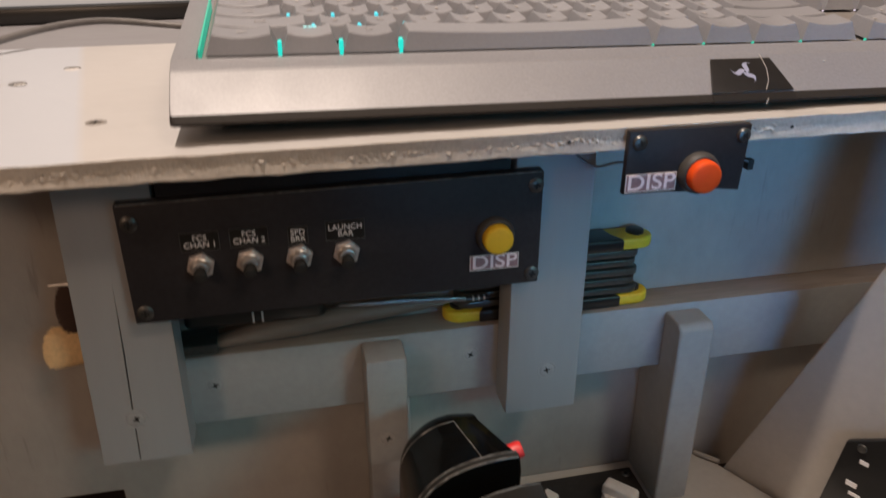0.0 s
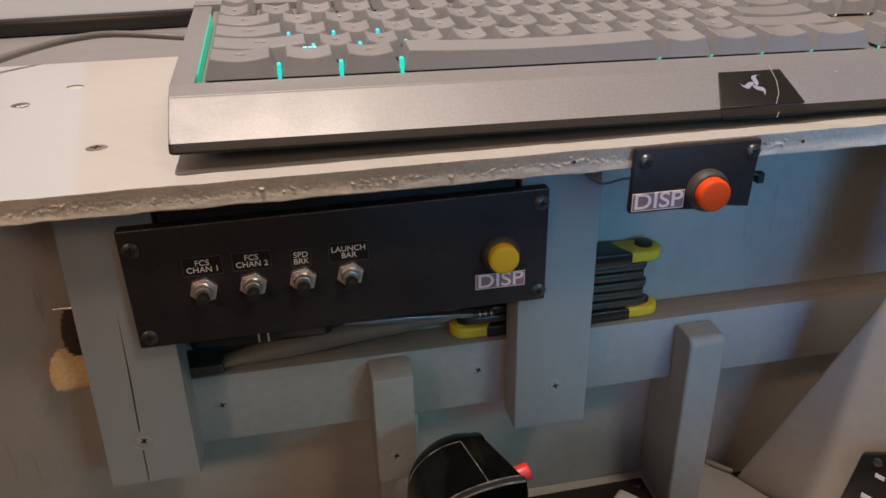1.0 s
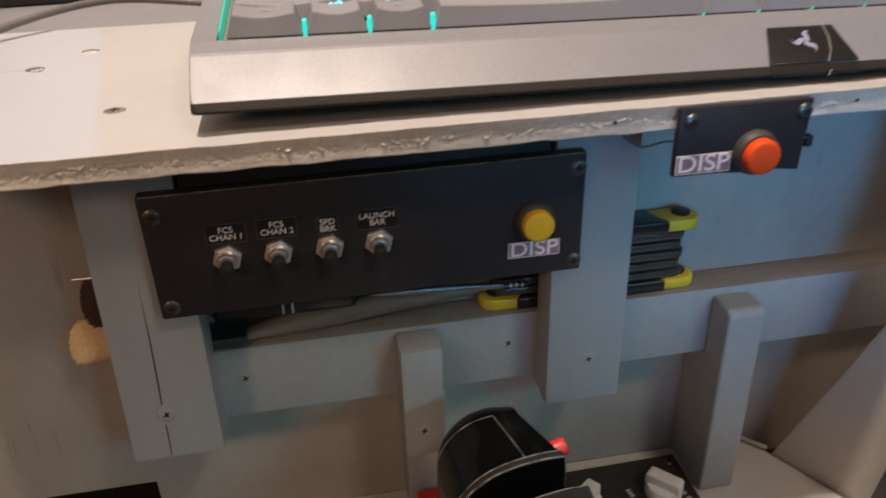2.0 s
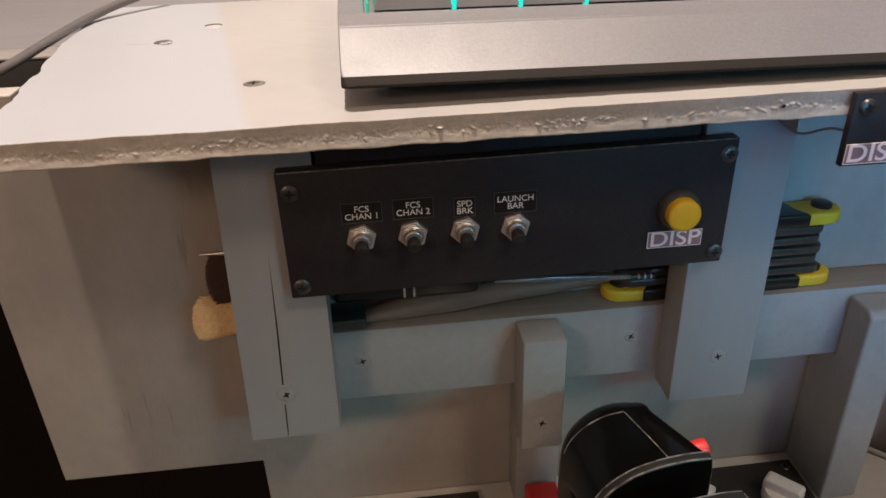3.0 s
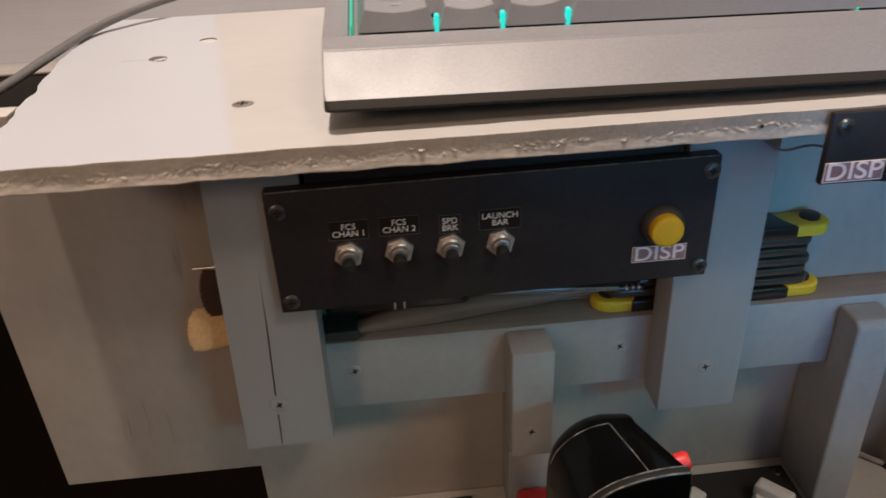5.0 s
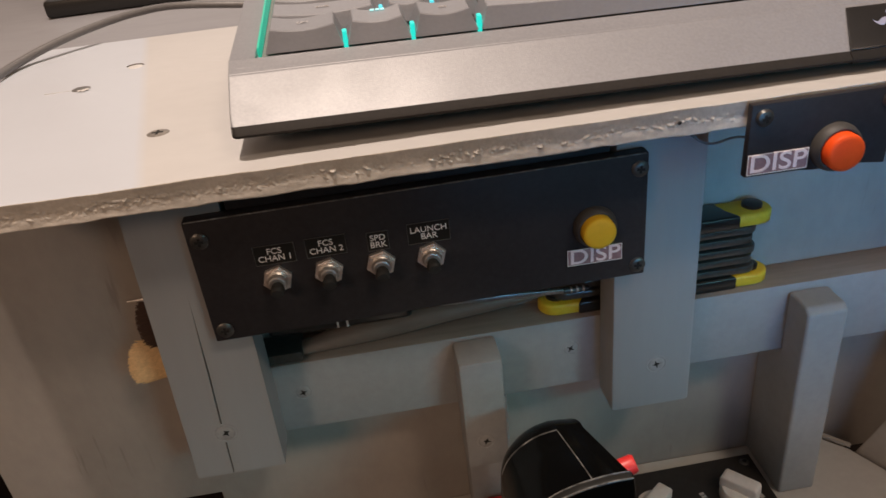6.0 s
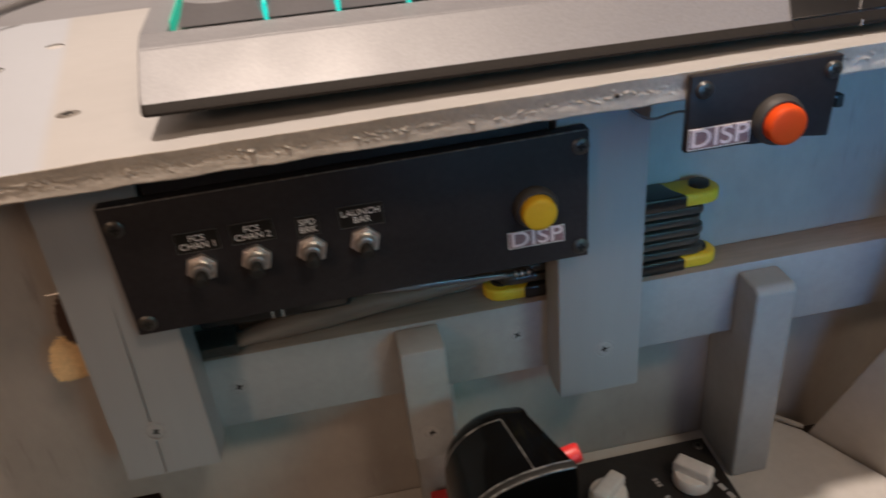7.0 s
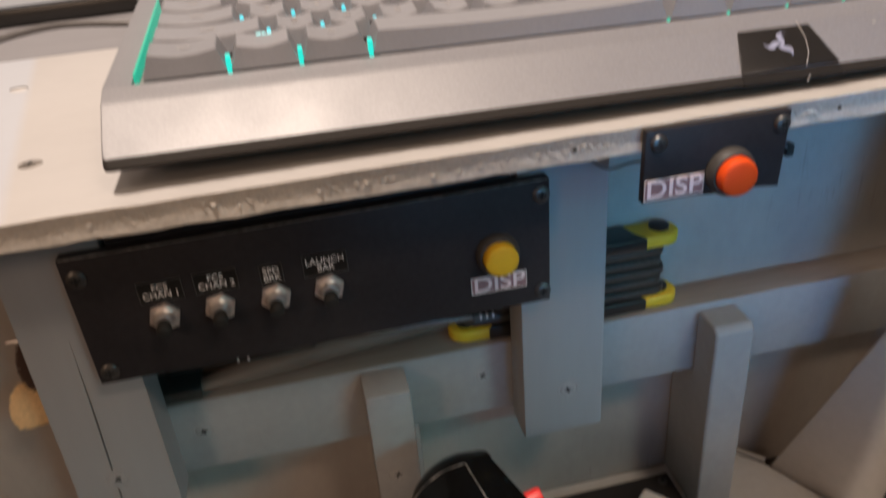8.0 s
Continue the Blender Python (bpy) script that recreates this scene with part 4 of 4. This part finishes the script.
def hex_set():
    th = thing("hex_key_set", "folding hex key set with yellow ends on the rail", "hex keys", (0.14, 0.311, 0.6366))
    for z0, z1, x0, x1 in ((0.6368, 0.6428, 0.0835, 0.1940), (0.6690, 0.6752, 0.0850, 0.1928)):
        yc, r = 0.3112, 0.0076
        sh = inner(part("side_plate", prism([(x0 + 0.0170, yc - r - 0.0006), (x1 - 0.0172, yc - r - 0.0006), (x1 - 0.0215, yc - r * 0.1), (x1 - 0.0235, yc + r), (x0 + 0.0235, yc + r), (x0 + 0.0215, yc - r * 0.1)],
                                            z0 - 0.0004, z1 + 0.0004, "z", 0.0012, 3), BLACK_PLASTIC, th), th)
        cap = stadium(x1 - 0.030, x1, yc, r)
        part("end_cap", prism(cap, z0, z1, "z", 0.0014, 3), YELLOW_GRIP, sh, "yellow end cap")
        part("end_cap", prism(stadium(x0, x0 + 0.030, yc, r), z0, z1, "z", 0.0014, 3), YELLOW_GRIP, sh, "yellow end cap")
        for x in (x0 + 0.0085, x1 - 0.0085):
            part("pivot", lathe([(0.0046, z1 - 0.001), (0.0046, z1 + 0.0014), (0.0036, z1 + 0.0019), (0.0004, z1 + 0.0020)], 20, Matrix.Translation((x, yc + 0.0006, 0))), BLACK_PLASTIC, sh)
    for i in range(5):
        z = 0.6456 + 0.0050 * i
        key = prism(stadium(0.0905, 0.1868 - 0.0014 * (i % 2), 0.3098 + 0.0004 * i, 0.0052), z - 0.0020, z + 0.0020, "z", 0.0009, 2)
        bmesh.ops.rotate(key, verts=key.verts, cent=(0.14, 0.31, z), matrix=Matrix.Rotation(radians((0.4, 0.1, 0.5, 0.2, 0.3)[i]), 3, "Y"))
        inner(part("hex_key", key, DARK_STEEL, th, smooth=True), th)
    for x in (0.0920, 0.1825):
        inner(part("pivot", lathe([(0.0030, 0.0), (0.0030, 0.0285)], 16, Matrix.Translation((x, 0.3112, 0.6420))), DARK_STEEL, th), th)


hex_set()


# ---- keyboard ----
kb = thing("keyboard", "black keyboard with cyan lit keys on the table top", "keyboard", (0.203, 0.34, 0.7505))
KX0, KX1, U = -0.0262, 0.4340, 0.0190
XK, YK = -0.0140, 0.2895
SLOPE = 0.075


def floor_z(y):
    return 0.7750 + (y - YK) * SLOPE


def shell():
    yb = 0.4180
    return prism([(0.2812, 0.7568), (0.2812, 0.77370), (YK - 0.0008, 0.7767), (YK - 0.0006, floor_z(YK)),
                  (yb - 0.0108, floor_z(yb - 0.010)), (yb - 0.0106, floor_z(yb) + 0.003), (yb - 0.002, floor_z(yb) + 0.0034), (yb, floor_z(yb) + 0.001), (yb, 0.762), (yb - 0.01, 0.7580)], KX0, KX1, "x", 0.0003)


def front_slope():
    """The sloping front of the case, level by level, with rounded lower corners."""
    rings = []
    for z, y, r in ((0.7578, 0.2630, 0.0022), (0.7580, 0.2616, 0.0028), (0.7585, 0.2608, 0.0030), (0.7592, 0.2606, 0.0030), (0.7596, 0.2609, 0.0030), (0.7606, None, 0.0022), (0.7615, None, 0.0014),
                    (0.7630, None, 0.0008), (0.7650, None, 0.0006), (0.7680, None, 0.0006), (0.7732, None, 0.0006), (0.77365, 0.2809, 0.0004)):
        y = y or 0.2640 + (z - 0.7618) / 0.7024
        arc = [math.pi / 2 * i / 8 for i in range(9)]
        left = [(KX0 + r - r * math.cos(a), y + r - r * math.sin(a), z) for a in arc]
        right = [(KX1 - r + r * math.cos(a), y + r - r * math.sin(a), z) for a in arc[::-1]]
        rings.append([(KX0, 0.2816, z), *left, *right, (KX1, 0.2816, z)])
    bm = loft(rings)
    # lowest faces take the darker lip material
    for f in bm.faces:
        if f.calc_center_median().z < 0.7613:
            f.material_index = 1
    return bm


def add(nm, bm, mt, parent=None, label="", smooth=True):
    ob = part(nm, bm, mt, parent or kb, label, smooth)
    if parent is None or parent is kb:
        inner(ob, kb)
    return ob


add("case", shell(), KB_SHELL, smooth=False)
add("front_slope", front_slope(), [KB_SHELL, KB_LIP], smooth=True)
add("key_well", prism([(YK, floor_z(YK) + 0.0001), (0.4060, floor_z(0.4060) + 0.0001), (0.4060, floor_z(0.4060) + 0.0006), (YK, floor_z(YK) + 0.0006)], XK - 0.001, XK + 22.52 * U, "x", 0), KEY_WELL)
for x0, x1 in ((KX0, XK - 0.0030), (XK + 22.55 * U, KX1)):
    add("side_wall", prism([(0.2834, 0.7620), (0.2834, 0.7746), (YK, 0.7769), (0.4182, floor_z(0.4182) + 0.0030), (0.4182, 0.760)], x0, x1, "x", 0.0006), KB_SHELL)
# hidden block added under the case to darken the shadow there
add("base", prism([(KX0 + 0.016, 0.7512), (0.33, 0.7563), (0.33, 0.7568), (KX0 + 0.016, 0.7568)], 0.2835, 0.4120, "y", 0.0002), LIP_BLACK, label="black block added to deepen the shade under the keyboard")
badge = add("badge", prism([(0.1862, -0.0014), (0.2242, -0.0010), (0.2200, 0.0172), (0.1920, 0.0172)], 0.0001, 0.0006, "z", 0.0003), BADGE_BLACK, label="glossy black badge")
BADGE_AT = Matrix.Translation((0, 0.2644, 0.7625)) @ Matrix.Rotation(math.atan2(0.0116, 0.0170), 4, "X")
badge.matrix_basis = BADGE_AT
add("badge_lip", prism([(0.2640, 0.7576), (0.2610, 0.7577), (0.2604, 0.7582), (0.2603, 0.7591), (0.2608, 0.7599), (0.2632, 0.7615)], 0.1862, 0.2241, "x", 0), LIP_BLACK, label="dull black lip under the badge")
mark = bmesh.new()
for k in range(3):
    a0, left, right = 2 * math.pi * k / 3 + 0.35, [], []
    for i in range(9):
        t = i / 8
        r, a, w = 0.0004 + 0.0060 * t, a0 + 0.95 * math.sin(2.6 * t), 0.00125 * (1 - t) ** 0.6 * (0.7 + 0.7 * math.sin(3.1 * t)) + 0.00005
        cx, cy = 0.2052 + r * math.cos(a), 0.0094 + r * math.sin(a)
        left.append(mark.verts.new((cx - w * math.sin(a), cy + w * math.cos(a), 0.00075 + 0.00002 * k)))
        right.append(mark.verts.new((cx + w * math.sin(a), cy - w * math.cos(a), 0.00075 + 0.00002 * k)))
    for i in range(8):
        mark.faces.new((left[i], left[i + 1], right[i + 1], right[i]))
part("mark", mark, BADGE_MARK, badge, "pale plain mark")
line = [(0.2158, 0.0192), (0.2160, 0.0110), (0.2143, 0.0045), (0.2108, -0.0012)]
part("scratch", prism([(x - 0.00012, v) for x, v in line] + [(x + 0.00012, v) for x, v in line[::-1]], 0.0006, 0.0007, "z", 0), LEGEND, badge, "pale hairline scratch")
add("scratch", prism([(0.2106, 0.7598), (0.2109, 0.7598), (0.2103, 0.7576), (0.2100, 0.7576)], 0.2600, 0.2604, "y", 0), LEGEND, label="pale hairline scratch", smooth=False)
part("fleck", box(0.2450, 0.2462, 0.0142, 0.0147, 0.0001, 0.0003, 0), LEGEND, badge, "pale fleck")

KEY_MESH = {}


def key_mesh(w, front):
    if (w, front) in KEY_MESH:
        return KEY_MESH[(w, front)]
    bm = bmesh.new()
    W, D, H = w * U - 0.0010, U - 0.0010, 0.0088 if front else 0.0082
    ix, iy0, iy1 = 0.0031, 0.0026, 0.0030
    n = 6

    def ring(x0, x1, y0, y1, z, dish):
        rows = []
        for j in range(n + 1):
            row = []
            for i in range(n + 1):
                s, t = i / n, j / n
                row.append(bm.verts.new((x0 + (x1 - x0) * s, y0 + (y1 - y0) * t, z - dish * (1 - (2 * s - 1) ** 2) + 0.0004 * t)))
            rows.append(row)
        return rows
    top = ring(ix, W - ix, iy0, D - iy1, H, 0.0013)
    for j in range(n):
        for i in range(n):
            bm.faces.new((top[j][i], top[j][i + 1], top[j + 1][i + 1], top[j + 1][i]))
    rim = [top[0][i] for i in range(n + 1)] + [top[j][n] for j in range(1, n + 1)] + [top[n][i] for i in range(n - 1, -1, -1)] + [top[j][0] for j in range(n - 1, 0, -1)]
    x0, x1, y0, y1 = ix, W - ix, iy0, D - iy1

    def drop(p, z, grow):
        fx, fy = (p.x - x0) / (x1 - x0), (p.y - y0) / (y1 - y0)
        return (p.x + (fx - 0.5) * 2 * ix * grow, p.y + ((fy - 1) * iy0 + fy * iy1) * grow + (0), z)
    worn = [bm.verts.new(drop(v.co, v.co.z - 0.00035, 0.13)) for v in rim]
    base = [bm.verts.new(drop(v.co, 0.0012, 1.0)) for v in rim]
    k = len(rim)
    for a, b in ((rim, worn), (worn, base)):
        for i in range(k):
            bm.faces.new((a[i], b[i], b[(i + 1) % k], a[(i + 1) % k]))
    bm.faces.new(base)
    KEY_MESH[(w, front)] = mesh_of("key", bm, KEYCAP, True)
    KEY_MESH[(w, front)].set_sharp_from_angle(angle=radians(18))
    return KEY_MESH[(w, front)]


ROWS_OF_KEYS = [
    (0, [1.5, 1.25, 1.25, 5.75, 1.25, 1.25, 1.25, 1.5]),
    (1, [2.25] + [1] * 10 + [2.75]),
    (2, [1.75] + [1] * 11 + [2.25]),
    (3, [1.5] + [1] * 12 + [1.5]),
    (4, [1] * 13 + [2]),
    (5.35, [1, -1, 1, 1, 1, 1, -0.5, 1, 1, 1, 1, -0.5, 1, 1, 1, 1]),
]
LEGENDS = {(0, 0): "ctrl", (0, 2): "alt", (1, 0): "shift", (1, 1): "Z", (1, 2): "X", (1, 3): "C", (1, 4): "V", (2, 0): "caps", (2, 1): "A", (2, 2): "S", (2, 3): "D", (3, 0): "tab"}
TILT_KEY = Matrix.Rotation(math.atan(SLOPE), 4, "X")
WORD = {}
LED_BAR = mesh_of("led", box(-0.0008, 0.0008, -0.0004, 0.0030, 0.0002, 0.0062, 0.0004, 2), LED_CYAN)
LED_TALL = mesh_of("led", box(-0.0007, 0.0007, -0.0010, 0.0030, 0.0002, 0.0076, 0.0004, 2), LED_SKY)
LIT_LEGEND = mesh_of("legend", box(-0.0026, -0.0010, -0.0007, 0.0007, -0.0002, 0.00008, 0, bm=box(-0.0006, 0.0008, -0.0007, 0.0007, -0.0002, 0.00008, 0, bm=box(0.0012, 0.0026, -0.0007, 0.0007, -0.0002, 0.00008, 0))), LED_ICE)
LED_TEAL = mesh_of("led", box(-0.0006, 0.0006, 0, 0.0011, 0.0002, 0.0014, 0.0003, 1), LED_GREEN)
LED_DOT = mesh_of("led", box(-0.0005, 0.0005, 0, 0.0010, 0.0002, 0.0012, 0.0003, 1), LED_PALE)


def put_key(x, row, w, col):
    y = YK + 0.0004 + row * U
    z = floor_z(y) + 0.0008
    ob = part("key", key_mesh(w, row == 0), None, kb, at=Matrix.Translation((x + 0.0005, y, z)) @ TILT_KEY)
    inner(ob, kb)
    words = LEGENDS.get((row, col))
    top = Matrix.Translation(((w * U - 0.001) / 2, 0.0095, (0.0088 if row == 0 else 0.0082) - 0.00072))
    if words:
        part("legend", text_mesh("legend", words, 0.0030 if len(words) > 1 else 0.0042, LEGEND, 0.00005), None, ob, at=top)
    elif (row, col) == (0, 1):
        part("legend", LIT_LEGEND, None, ob, "lit cyan legend", at=top @ Matrix.Translation((0.0006, 0.0040, 0.0004)))
    elif row < 5 and w == 1:
        if "bar" not in WORD:
            WORD["bar"] = mesh_of("legend", box(-0.0007, 0.0007, -0.0009, 0.0009, -0.0002, 0.00006, 0), LEGEND)
        part("legend", WORD["bar"], None, ob, at=top)
    if row < 5 and x > XK + 0.001:
        if x < XK + (4.2 if row == 0 else 4.5) * U:
            part("led", LED_BAR if row == 0 else LED_TALL if row < 3 else LED_DOT, None, ob, at=Matrix.Translation((-0.0005, 0.0003 if row == 0 else 0.0006, 0)))
        else:
            part("led", LED_TEAL if row == 0 and col < 60 else LED_DOT, None, ob, at=Matrix.Translation((-0.0005, 0.0002, 0)))
    return ob


for row, widths in ROWS_OF_KEYS:
    x = XK
    for col, w in enumerate(widths):
        if w > 0:
            put_key(x, row, w, col)
        x += abs(w) * U
for row, cols in ((0, (0, 1, 2)), (1, (1,)), (3, (0, 1, 2)), (4, (0, 1, 2)), (5.35, (0, 1, 2))):
    for c in cols:
        put_key(XK + (15.25 + c) * U, row, 1, 50 + c)
for row in range(5):
    for c in range(4):
        put_key(XK + (18.5 + c) * U, row, 1, 60 + c)
add("light_strip", prism([(YK + 0.0005, 0.7720), (YK + 0.0005, 0.7795), (YK + 0.088, 0.7875), (YK + 0.088, 0.7790)], XK - 0.0022, XK - 0.0014, "x", 0.0002), LED_STRIP, label="glowing cyan light strip")

# the keyboard lies at a slight slant to the table edge
SLANT = Matrix.Rotation(radians(0.88), 4, "Y")
corner = Vector((KX0, 0.2632, 0.7590))
kb.matrix_basis = Matrix.Translation(corner) @ SLANT @ Matrix.Translation(-corner) @ Matrix.Translation(kb.location)
